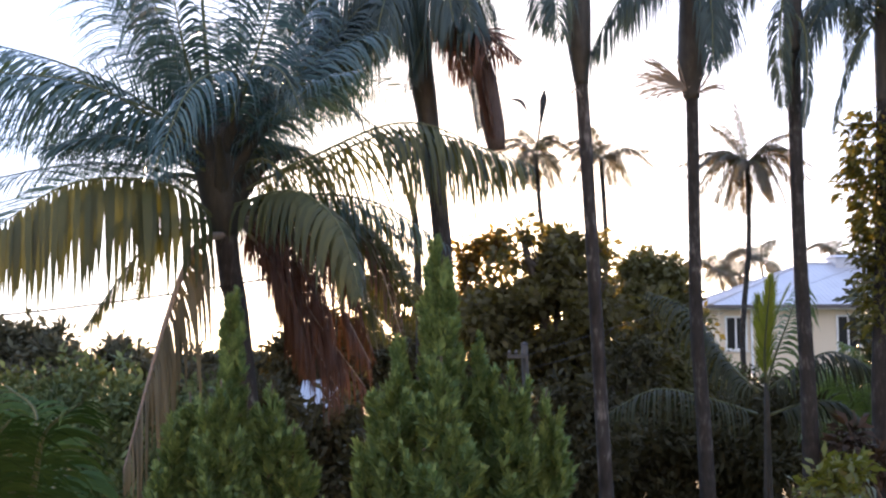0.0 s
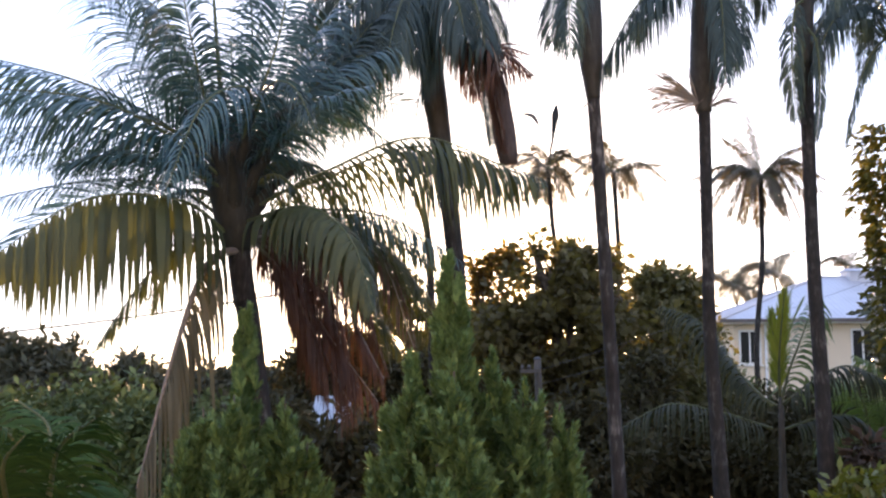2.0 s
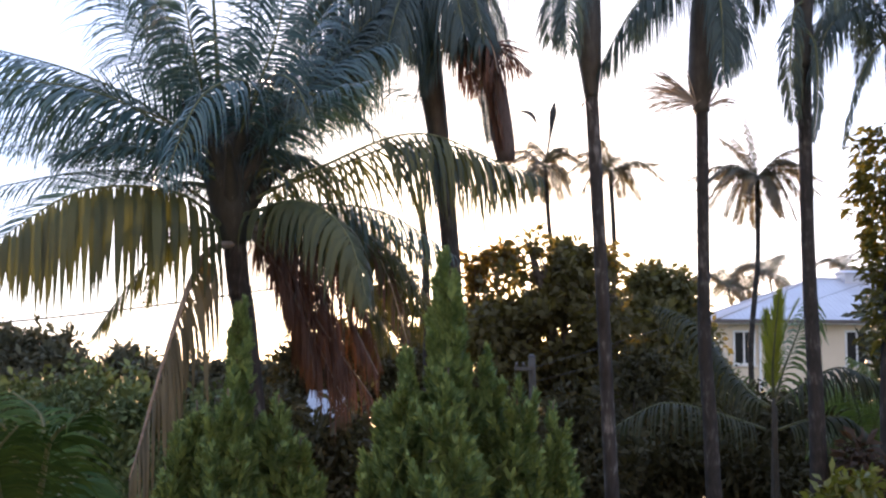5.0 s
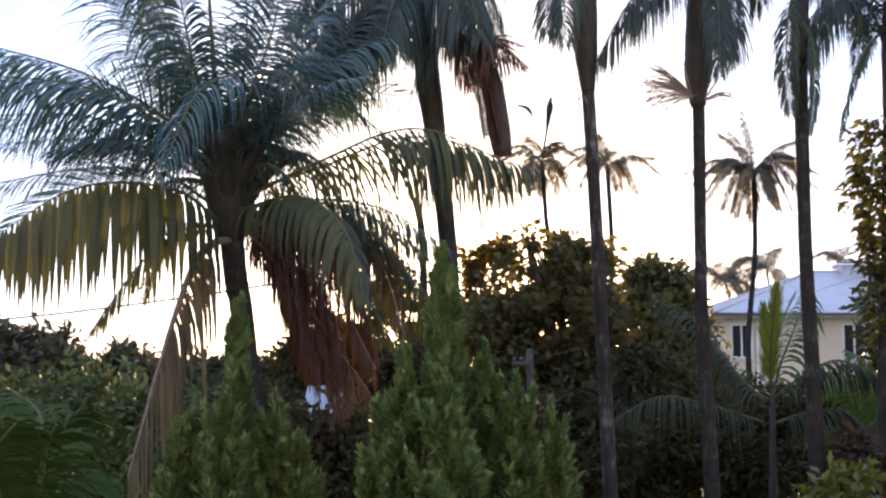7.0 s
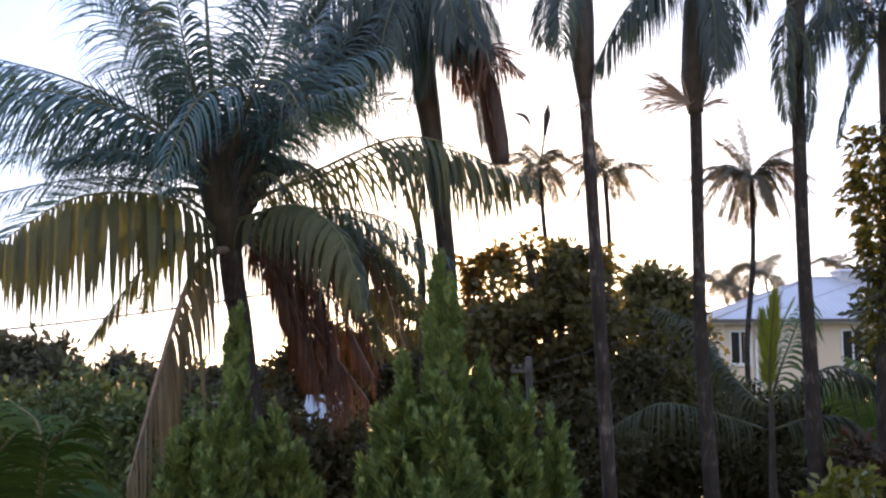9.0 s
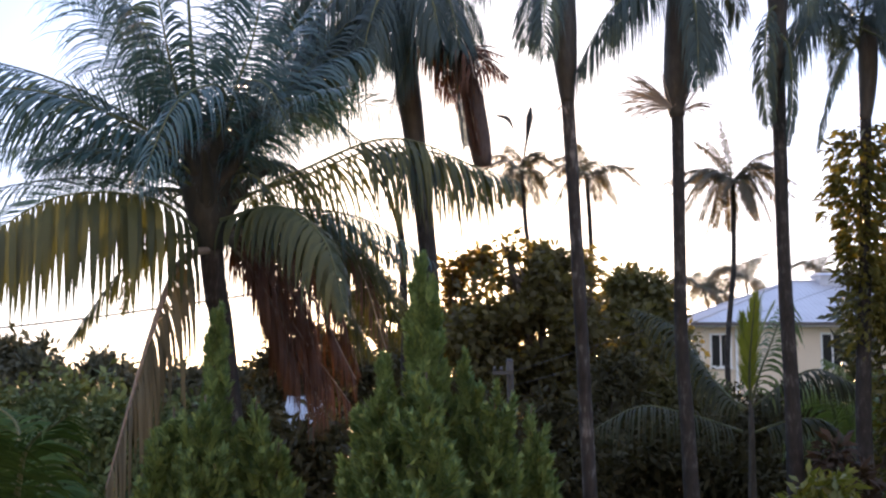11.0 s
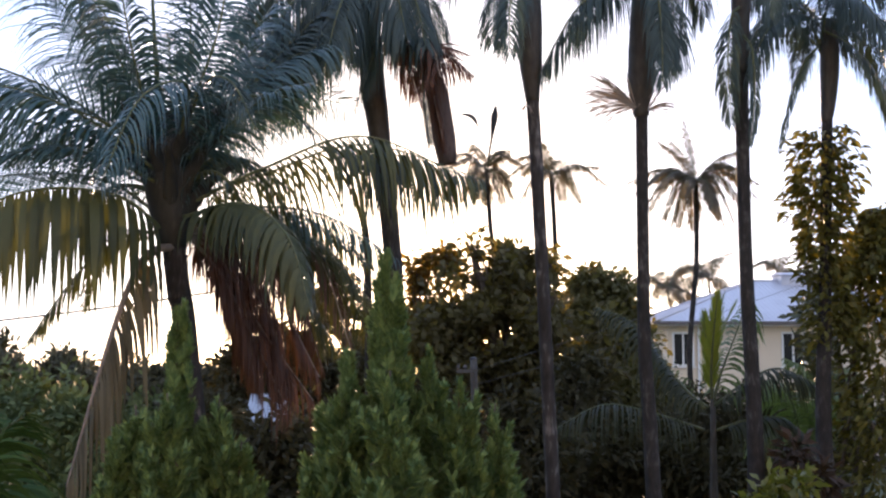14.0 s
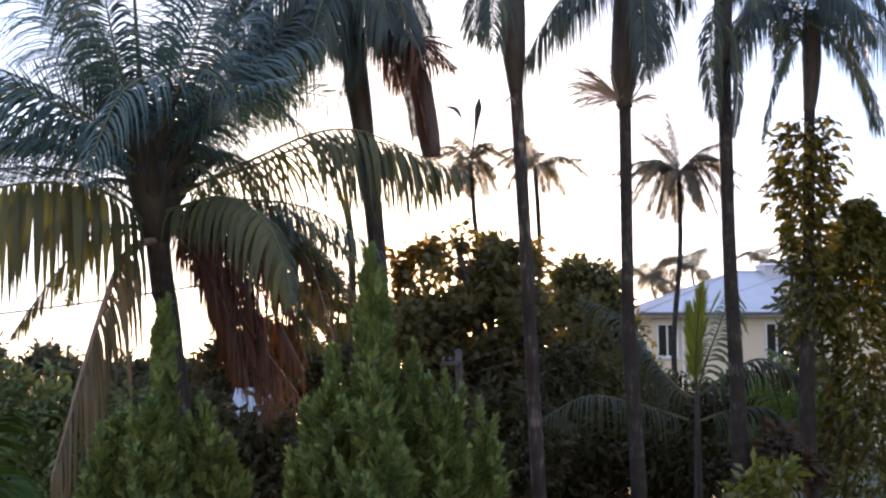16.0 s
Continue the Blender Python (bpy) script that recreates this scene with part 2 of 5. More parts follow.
# ---------------------------------------------------------------- mesh tools
class Shape:
    """Gathers vertices and faces and makes one mesh of them."""

    def __init__(self):
        self.v, self.f, self.count = [], [], 0

    def add(self, verts, faces):
        verts = np.asarray(verts, dtype=float).reshape(-1, 3)
        faces = np.asarray(faces, dtype=np.int64)
        self.v.append(verts)
        self.f.append(faces + self.count)
        self.count += len(verts)
        return self

    def mesh(self, name, mat, smooth=True, weld=False):
        me = bpy.data.meshes.new(name)
        verts = np.concatenate(self.v)
        loops = np.concatenate([f.ravel() for f in self.f])
        sizes = np.concatenate([np.full(len(f), f.shape[1]) for f in self.f])
        starts = np.concatenate(([0], np.cumsum(sizes)[:-1]))
        me.vertices.add(len(verts))
        me.vertices.foreach_set("co", verts.ravel())
        me.loops.add(len(loops))
        me.loops.foreach_set("vertex_index", loops.astype(np.int32))
        me.polygons.add(len(sizes))
        me.polygons.foreach_set("loop_start", starts.astype(np.int32))
        me.polygons.foreach_set("use_smooth", np.full(len(sizes), smooth))
        me.update(calc_edges=True)
        me.validate()
        if weld:
            bm = bmesh.new()
            bm.from_mesh(me)
            bmesh.ops.remove_doubles(bm, verts=bm.verts, dist=0.0005)
            bm.to_mesh(me)
            bm.free()
        me.materials.append(mat)
        return me

    def tube(self, points, radii, sides=10, cap=True):
        p = np.asarray(points, float)
        r = np.broadcast_to(np.asarray(radii, float), (len(p),))
        t = np.gradient(p, axis=0)
        t /= np.linalg.norm(t, axis=1)[:, None] + 1e-9
        ref = np.array((0.0, 1.0, 0.0)) if abs(t[:, 1]).mean() < 0.8 else np.array((1.0, 0.0, 0.0))
        a = np.cross(t, ref)
        a /= np.linalg.norm(a, axis=1)[:, None] + 1e-9
        b = np.cross(t, a)
        ang = np.linspace(0, 2 * np.pi, sides, endpoint=False)
        v = (p[:, None] + r[:, None, None] * (np.cos(ang)[None, :, None] * a[:, None] + np.sin(ang)[None, :, None] * b[:, None])).reshape(-1, 3)
        i, j = np.meshgrid(np.arange(len(p) - 1), np.arange(sides), indexing="ij")
        k = (j + 1) % sides
        q = np.stack([i * sides + j, i * sides + k, (i + 1) * sides + k, (i + 1) * sides + j], -1).reshape(-1, 4)
        base = self.count
        self.add(v, q)
        if cap:
            self.f.append(np.array([np.arange(sides)[::-1] + base]))
            self.f.append(np.array([np.arange(sides) + base + (len(p) - 1) * sides]))
        return self

    def box(self, lo, hi):
        (x0, y0, z0), (x1, y1, z1) = lo, hi
        v = [(x, y, z) for x in (x0, x1) for y in (y0, y1) for z in (z0, z1)]
        return self.add(v, [(0, 1, 3, 2), (4, 6, 7, 5), (0, 4, 5, 1), (2, 3, 7, 6), (0, 2, 6, 4), (1, 5, 7, 3)])


PLACES = {}


def thing(name, base, label, category, group="", kind=""):
    ob = new(name)
    ob.location = base
    ob.empty_display_size = 0.2
    PLACES[ob.name] = Vector(base)
    return tagged(ob, label, category, group, kind)


def part(name, shape, mat, parent=None, label="", smooth=True, weld=False):
    ob = new(name, shape.mesh(name, mat, smooth, weld))
    if parent:
        ob.parent = parent
        ob.matrix_parent_inverse = Matrix.Translation(-PLACES.get(parent.name, Vector((0, 0, 0))))
    return tagged(ob, label)


def unit(v):
    return v / (np.linalg.norm(v, axis=-1, keepdims=True) + 1e-9)


def curve(points, n):
    """A smooth line through three or four points."""
    p = [np.asarray(q, float) for q in points]
    if len(p) == 2:
        return p[0] + np.linspace(0, 1, n)[:, None] * (p[1] - p[0])
    ext = [2 * p[0] - p[1]] + p + [2 * p[-1] - p[-2]]
    out = []
    lengths = [np.linalg.norm(p[i + 1] - p[i]) for i in range(len(p) - 1)]
    for s in np.linspace(0, sum(lengths), n):
        i = 0
        while i < len(lengths) - 1 and s > lengths[i]:
            s -= lengths[i]
            i += 1
        t = min(1.0, s / lengths[i])
        a, b, c, d = ext[i:i + 4]
        out.append(0.5 * (2 * b + (c - a) * t + (2 * a - 5 * b + 4 * c - d) * t * t + (3 * b - a - 3 * c + d) * t ** 3))
    return np.array(out)


def blades(shape, start, way, wide, length, width, droop, steps=4, profile=(0.3, 1.0, 0.85, 0.5, 0.04)):
    """Many leaf blades at once: each bends towards the ground along its length."""
    n = len(start)
    prof = np.interp(np.linspace(0, 1, steps + 1), np.linspace(0, 1, len(profile)), profile)
    pos, d = start.copy(), unit(way)
    rows = []
    for k in range(steps + 1):
        w = unit(wide - (wide * d).sum(1)[:, None] * d)
        half = (width * prof[k] / 2)[:, None] * w
        rows += [pos - half, pos + half]
        d = unit(d + np.stack([0 * droop, 0 * droop, -droop / steps * (1 + k * 0.6)], 1))
        pos = pos + d * (length / steps)[:, None]
    v = np.stack(rows, 1)
    m = 2 * (steps + 1)
    q = np.array([(2 * k, 2 * k + 1, 2 * k + 3, 2 * k + 2) for k in range(steps)])
    f = (np.arange(n)[:, None, None] * m + q[None]).reshape(-1, 4)
    shape.add(v.reshape(-1, 3), f)


def frond(parent, rng, pts, leaf=0.55, pairs=50, droop=1.0, lift=0.15, width=0.017, mat=None, stalk=None, bare=0.1, sweep=0.7,
          stalk_r=0.017, label="", ragged=0.12, thin=0.0, single=False, twist=0.0, other=None):
    """One feather leaf: an arching stalk with two rows of leaflets."""
    line = curve(pts, 40)
    s = Shape()
    s.tube(line, np.linspace(stalk_r, stalk_r * 0.22, 40), 6)
    ob = part("frond", s, stalk or RACHIS, parent, label)
    t_line = unit(np.gradient(line, axis=0))
    u = np.linspace(bare, 0.995, pairs)
    u = np.concatenate([u, u]) + rng.normal(0, 0.004, 2 * pairs)
    u = np.clip(u, bare, 0.999)
    side = np.concatenate([-np.ones(pairs), np.ones(pairs)])
    keep = rng.random(2 * pairs) > thin
    u, side = u[keep], side[keep]
    idx = u * 39
    lo = np.clip(idx.astype(int), 0, 38)
    fr = (idx - lo)[:, None]
    pos = line[lo] * (1 - fr) + line[lo + 1] * fr
    tan = unit(t_line[lo] * (1 - fr) + t_line[lo + 1] * fr)
    flat = np.cross(tan, np.array((0.0, 0.0, 1.0)))
    weak = np.linalg.norm(flat, axis=1) < 0.25
    end = line[-1] - line[0]
    spare = unit(np.cross(np.array((end[0], end[1], 0.0)), np.array((0.0, 0.0, 1.0)))[None])
    flat[weak] = spare
    flat *= np.sign((flat * spare).sum(1) + 1e-6)[:, None]
    flat = unit(flat)
    up = unit(np.cross(flat, tan))
    flat, up = flat * math.cos(twist) + up * math.sin(twist), up * math.cos(twist) - flat * math.sin(twist)
    env = (0.42 + 1.05 * np.sin(np.pi * np.clip(u * 0.86 + 0.10, 0, 1)) ** 0.8) / 1.47
    env *= np.where(u > 0.85, 1 - (u - 0.85) * 2.6, 1)
    usual = dict(leaf=leaf, droop=droop, lift=lift, sweep=sweep, width=width, mat=mat or PALM_LEAF)
    rows = [(slice(None), usual)] if not other else [(side < 0, usual), (side > 0, {**usual, **other})]
    for rows_of, o in rows:                     # the two rows may hang unlike, where the stalk lies on its side
        v, k = u[rows_of], len(u[rows_of])
        way = unit(tan[rows_of] * (o["sweep"] * (0.55 + 0.75 * v))[:, None] + flat[rows_of] * side[rows_of][:, None]
                   + up[rows_of] * (o["lift"] + rng.normal(0, 0.06, k))[:, None] + rng.normal(0, 0.04, (k, 3)))
        length = np.clip(o["leaf"] * env[rows_of] * (1 + rng.normal(0, ragged, k)), 0.05, None)
        d = o["droop"] * (1 + rng.normal(0, 0.15, k))
        w = o["width"] * (0.7 + 0.6 * env[rows_of]) * (1 + rng.normal(0, 0.15, k))
        p, q = pos[rows_of], tan[rows_of]
        if single:
            for i in range(k):
                g = Shape()
                c = slice(i, i + 1)
                blades(g, p[c], way[c], q[c], length[c], w[c], d[c], 5)
                part("leaflet", g, o["mat"], ob)
        else:
            g = Shape()
            blades(g, p, way, q, length, w, d, 5)
            tagged(part("foliage", g, o["mat"], ob), kind="stuff")
    return ob


def palm(name, base, axis, radii, shaft, label, group="", bark=None, rings_at=0.16, seed=1, shaft_mat=None):
    """A palm's trunk up the points of axis, with the smooth swollen crownshaft above."""
    rng = np.random.default_rng(seed)
    ob = thing(name, base, label, "palm tree", group)
    line = curve([base, *axis], 160)
    r = np.interp(np.linspace(0, 1, 160), np.linspace(0, 1, len(radii)), radii)
    step = max(3, int(rings_at * 160 / np.linalg.norm(line[-1] - line[0])))
    r = r * (1 + rng.normal(0, 0.002, 160))
    r[::step] *= 1 + 0.014 * rng.random(len(r[::step]))                       # leaf scars stand a little proud
    r[:8] *= np.linspace(1.6, 1.0, 8)
    line = line + rng.normal(0, 0.0006, line.shape)
    s = Shape()
    s.tube(line, r, 14)
    part("trunk", s, bark or PALM_BARK, ob)
    if shaft:
        pts, rad = shaft
        c = curve(pts, 30)
        rr = np.interp(np.linspace(0, 1, 30), np.linspace(0, 1, len(rad)), rad)
        k = Shape()
        rr[0:2] = rr[2] * np.array((0.84, 0.93))
        k.tube(c, rr, 16)
        part("crownshaft", k, shaft_mat or SHAFT_GREEN, ob, "smooth dark green crownshaft")
    return ob


def leaf_cloud(shape, rng, centres, outward, per, spread, size, wide=0.4, up=0.3, droop=0.4, steps=2):
    """Leaves round many twig ends: each twig carries a rosette that points outward and up."""
    n = len(centres)
    c = np.repeat(centres, per, 0)
    o = np.repeat(outward, per, 0)
    way = unit(o * 0.7 + rng.normal(0, 0.75, (n * per, 3)) + np.array((0, 0, up)))
    start = c + way * rng.random((n * per, 1)) * spread * 0.6 + rng.normal(0, spread * 0.35, (n * per, 3))
    wd = np.cross(way, rng.normal(0, 1, (n * per, 3)))
    ln = size * (0.65 + 0.7 * rng.random(n * per))
    blades(shape, start, way, unit(wd), ln, ln * wide * (0.8 + 0.4 * rng.random(n * per)), droop * (0.4 + rng.random(n * per)), steps,
           (0.12, 0.85, 1.0, 0.7, 0.05))


def clusters(rng, lobes, count=12, size=0.42):
    """Breaks big lobes into smaller bunches round their skins, so that the outline is uneven."""
    out = []
    for c, r in lobes:
        c, r = np.array(c), np.array(r)
        out.append((tuple(c), tuple(r * 0.72)))
        for _ in range(count):
            d = unit(rng.normal(0, 1, (1, 3)))[0]
            k = size * (0.6 + 0.7 * rng.random())
            out.append((tuple(c + d * r * (0.75 + 0.2 * rng.random())), tuple(r * k * np.array((1.0, 1.0, 0.8)))))
        for _ in range(count // 2):                # sprigs that stand out above
            d = unit(rng.normal(0, 1, (1, 3)) + np.array((0, 0, 0.9)))[0]
            k = 0.14 + 0.1 * rng.random()
            out.append((tuple(c + d * r * (1.0 + 0.3 * rng.random())), (k * r[0], k * r[1], k * r[2] * 1.2)))
    return out


def lumps(rng, lobes, density, inner=0.35, gap=-0.2, clump=3.3):
    """Twig ends near the skins of overlapping lobes, thinned into clumps with gaps. lobes: centre and half sizes."""
    pts, outs = [], []
    for (cx, cy, cz), (rx, ry, rz) in lobes:
        area = (rx * ry + ry * rz + rx * rz) * 4.2
        n = int(area * density)
        d = unit(rng.normal(0, 1, (n, 3)))
        k = (1 - inner * rng.random((n, 1)) ** 1.6) * (1 + 0.10 * rng.normal(0, 1, (n, 1)))
        p = d * k * np.array((rx, ry, rz)) + np.array((cx, cy, cz))
        pts.append(p)
        outs.append(unit(d / np.array((rx, ry, rz))))
    p, o = np.concatenate(pts), np.concatenate(outs)
    keep = np.array([noise.noise(Vector(q * 1.3)) + 0.6 * noise.noise(Vector(q * clump)) > gap for q in p])
    return p[keep], o[keep]


def tree(name, base, lobes, label, category="tree", leaf=0.2, density=26, per=9, mat=None, trunk_r=0.18, seed=1, wide=0.4, group="", inner=0.35,
         spread=0.25, up=0.25, droop=0.4, gap=-0.2, bunched=True):
    rng = np.random.default_rng(seed)
    ob = thing(name, base, label, category, group)
    b = np.array(base)
    mid = np.mean([np.array(c) for c, r in lobes], 0)
    fork = b + (mid - b) * np.array((0.3, 0.3, 0.55))
    s = Shape()
    s.tube(curve([b, b * 0.5 + fork * 0.5 + rng.normal(0, 0.05, 3), fork], 12), np.linspace(trunk_r * 1.2, trunk_r * 0.75, 12), 10)
    trunk = part("trunk", s, BARK, ob)
    for c, r in lobes:
        c = np.array(c)
        k = Shape()
        bend = (fork + c) / 2 + rng.normal(0, 0.12, 3)
        k.tube(curve([fork, bend, c], 12), np.linspace(trunk_r * 0.6, trunk_r * 0.12, 12), 7)
        for _ in range(5):
            tip = c + rng.normal(0, 0.5, 3) * np.array(r)
            k.tube(curve([bend * 0.4 + c * 0.6, (bend + tip) / 2 + rng.normal(0, 0.08, 3), tip], 7), np.linspace(trunk_r * 0.2, trunk_r * 0.04, 7), 5)
        part("limb", k, BARK, ob)
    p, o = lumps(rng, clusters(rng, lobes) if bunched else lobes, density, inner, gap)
    g = Shape()
    leaf_cloud(g, rng, p, o, per, spread, leaf, wide, up, droop)
    tagged(part("crown", g, mat or TREE_LEAF, ob), kind="stuff")
    return ob


# ---------------------------------------------------------------- ground
def ground_sheet():
    s = Shape()
    xs = np.concatenate([-np.geomspace(2500, 40, 16), np.linspace(-36, 36, 49), np.geomspace(40, 2500, 16)])
    ys = np.concatenate([-np.geomspace(2500, 40, 16), np.linspace(-36, 70, 72), np.geomspace(75, 2500, 16)])
    v = []
    for y in ys:
        for x in xs:
            near = abs(x) < 60 and abs(y) < 75
            v.append((x, y, 0.05 * noise.noise(Vector((x * 0.5, y * 0.5, 0))) - 0.03 if near else -0.03))
    i, j = np.meshgrid(np.arange(len(ys) - 1), np.arange(len(xs) - 1), indexing="ij")
    w = len(xs)
    s.add(v, np.stack([i * w + j, i * w + j + 1, (i + 1) * w + j + 1, (i + 1) * w + j], -1).reshape(-1, 4))
    tagged(part("ground", s, GROUND), "dark garden ground of grass and mulch", "ground", kind="structure")


ground_sheet()

# ---------------------------------------------------------------- unseen plain wall added behind the viewer
def wall_behind():
    s = Shape()
    # added out of view to block low sky, bounce sun and fill reflections
    s.box((-9.0, -2.9, 0.0), (9.0, -2.6, 6.4))
    tagged(part("wall_south", s, WALL_PAINT, None, "", False), "unseen plain cream wall added behind the viewer", "wall", kind="structure")


wall_behind()

# ---------------------------------------------------------------- the house
def house():
    x0, x1, y0, y1 = 10.42, 22.5, 45.0, 55.0
    top, over = 5.35, 0.5
    ob = thing("house", (x0, y0, 0), "cream weatherboard house with blue-grey metal hip roof", "house")
    # front wall with two window openings
    wins = [(10.6, 11.42, 3.72, 5.0), (14.72, 15.62, 3.72, 5.02), (19.4, 20.3, 3.76, 5.06)]
    wall = Shape()
    cuts = sorted({x0, x1, *[c for w in wins for c in w[:2]]})
    for a, b in zip(cuts[:-1], cuts[1:]):
        hole = [w for w in wins if w[0] <= a + 1e-6 and b <= w[1] + 1e-6]
        if hole:
            wall.box((a, y0, 0), (b, y0 + 0.15, hole[0][2]))
            wall.box((a, y0, hole[0][3]), (b, y0 + 0.15, top))
        else:
            wall.box((a, y0, 0), (b, y0 + 0.15, top))
    wall.box((x0, y0 + 0.15, 0), (x0 + 0.15, y1 - 0.15, top))
    wall.box((x1 - 0.15, y0 + 0.15, 0), (x1, y1 - 0.15, top))
    wall.box((x0, y1 - 0.15, 0), (x1, y1, top))
    walls = part("wall", wall, WALL_PAINT, ob, "cream painted boards", False, True)
    # boards that overlap downwards
    for k in range(26):
        z = 0.25 + k * 0.195
        for a, b in zip(cuts[:-1], cuts[1:]):
            hole = [w for w in wins if w[0] <= a + 1e-6 and b <= w[1] + 1e-6]
            if hole and hole[0][2] - 0.19 < z < hole[0][3]:
                continue
            s = Shape()
            s.add([(a, y0 - 0.022, z), (b, y0 - 0.022, z), (b, y0 - 0.006, z + 0.19), (a, y0 - 0.006, z + 0.19),
                   (a, y0 + 0.0, z), (b, y0 + 0.0, z)], [(0, 1, 2, 3), (4, 5, 1, 0)])
            part("board", s, WALL_PAINT, walls, "", False)
    for a, b, z0, z1 in wins:
        f = Shape()
        t = 0.075
        f.box((a, y0 - 0.05, z0), (a + t, y0 + 0.1, z1)).box((b - t, y0 - 0.05, z0), (b, y0 + 0.1, z1))
        f.box((a + t, y0 - 0.05, z1 - t), (b - t, y0 + 0.1, z1)).box((a + t, y0 - 0.05, z0), (b - t, y0 + 0.1, z0 + t))
        m = (a + b) / 2
        f.box((m - 0.03, y0 - 0.03, z0 + t), (m + 0.03, y0 + 0.08, z1 - t))
        win = part("window", f, WHITE_PAINT, ob, "white framed sliding window", False)
        for lo, hi in ((a + t, m - 0.03), (m + 0.03, b - t)):
            part("pane", Shape().box((lo, y0 + 0.03, z0 + t), (hi, y0 + 0.036, z1 - t)), GLASS, win, "", False)
        part("sill", Shape().box((a - 0.06, y0 - 0.1, z0 - 0.05), (b + 0.06, y0 - 0.024, z0 - 0.003)), WHITE_PAINT, win, "", False)
    # hip roof of ribbed sheets
    ex0, ex1, ey0, ey1 = x0 - over, x1 + over, y0 - over, y1 + over
    run = (ey1 - ey0) / 2
    rz, ry = 7.3, (ey0 + ey1) / 2
    rx0, rx1 = ex0 + run * 0.95, ex1 - run * 0.95
    ez = top + 0.02
    roof = Shape()
    corners = [(ex0, ey0, ez), (ex1, ey0, ez), (ex1, ey1, ez), (ex0, ey1, ez), (rx0, ry, rz), (rx1, ry, rz)]
    roof.add(corners, [(0, 1, 5, 4), (2, 3, 4, 5)])
    roof.add(corners, [(3, 0, 4), (1, 2, 5)])
    roof.add([(x, y, z - 0.03) for x, y, z in corners[:4]], [(3, 2, 1, 0)])
    r = part("roof", roof, ROOF_METAL, ob, "blue-grey ribbed metal roof", False)
    ribs = Shape()
    for x in np.arange(ex0 + 0.15, ex1 - 0.1, 0.19):
        reach = min(1.0, (x - ex0) / (rx0 - ex0), (ex1 - x) / (ex1 - rx1))
        a = np.array((x, ey0, ez + 0.012))
        b = np.array((x, ey0 + (ry - ey0) * reach, ez + (rz - ez) * reach + 0.012))
        ribs.tube([a, b], [0.009, 0.009], 4, False)
    for y in np.arange(ey0 + 0.2, ey1 - 0.1, 0.19):
        reach = 1 - abs(y - ry) / run
        ribs.tube([np.array((ex0, y, ez + 0.012)), np.array((ex0 + (rx0 - ex0) * reach, y, ez + (rz - ez) * reach + 0.012))], [0.009, 0.009], 4, False)
    tagged(part("rib", ribs, ROOF_METAL, r, "", False), kind="stuff")
    caps = Shape()
    for p, q in ((0, 4), (3, 4), (4, 5), (1, 5), (2, 5)):
        caps.tube([np.array(corners[p]) + (0, 0, 0.02), np.array(corners[q]) + (0, 0, 0.02)], [0.05, 0.05], 6)
    part("ridge_cap", caps, ROOF_METAL, r)
    vent = Shape()
    vent.box((rx0 + 1.1, ry - 0.6, rz - 0.3), (rx0 + 3.9, ry + 0.6, rz + 0.22))
    x2, x3, h1, h2 = rx0 + 1.0, rx0 + 4.0, rz + 0.22, rz + 0.36
    vent.add([(x2, ry - 0.75, h1), (x3, ry - 0.75, h1), (x3, ry, h2), (x2, ry, h2), (x2, ry + 0.75, h1), (x3, ry + 0.75, h1)], [(0, 1, 2, 3), (3, 2, 5, 4), (0, 4, 5, 1)])
    vent.add([(x2, ry - 0.75, h1), (x2, ry, h2), (x2, ry + 0.75, h1), (x3, ry - 0.75, h1), (x3, ry, h2), (x3, ry + 0.75, h1)], [(0, 1, 2), (3, 5, 4)])
    part("ridge_vent", vent, ROOF_METAL, r, "raised metal ridge vent", False)
    g = Shape()
    g.box((ex0 - 0.06, ey0 - 0.12, ez - 0.11), (ex1 + 0.06, ey0 - 0.003, ez + 0.01))
    g.box((ex0 - 0.12, ey0, ez - 0.11), (ex0 - 0.003, ey1, ez + 0.01))
    part("gutter", g, GUTTER_PAINT, ob, "brown metal gutter", False)
    part("downpipe", Shape().tube([(11.58, y0 - 0.09, 0.02), (11.58, y0 - 0.09, ez - 0.16)], [0.05, 0.05], 8), WHITE_PAINT, ob)
    soffit = Shape().box((ex0, ey0, ez - 0.16), (ex1, y0 - 0.03, ez - 0.12))
    part("soffit", soffit, WHITE_PAINT, ob, "", False)


house()


def shed():
    x, y, z = (-2.1, 20.00, 2.44)
    ob = thing("garden_shed", (x - 0.1, y, 0), "small garden shed with pale ribbed metal roof", "shed")
    w, d = 0.22, 1.0
    part("wall", Shape().box((x - w, y, 0), (x + w, y + 2 * d, z - 0.3)), SHED_METAL, ob, "", False)
    r = Shape()
    n = 49
    xs = np.linspace(x - w - 0.12, x + w + 0.12, n)
    wave = 0.02 * np.sin(np.arange(n) * np.pi / 2)
    lo = [(a, y - 0.15, z - 0.36 + k) for a, k in zip(xs, wave)]
    hi = [(a, y + 2 * d + 0.15, z + 0.62 + k) for a, k in zip(xs, wave)]
    r.add(lo + hi, [(i, i + 1, n + i + 1, n + i) for i in range(n - 1)])
    r.add([(a, b, c - 0.012) for a, b, c in lo + hi], [(i, n + i, n + i + 1, i + 1) for i in range(n - 1)])
    part("roof", r, SHED_METAL, ob, "pale ribbed metal sheets")


shed()

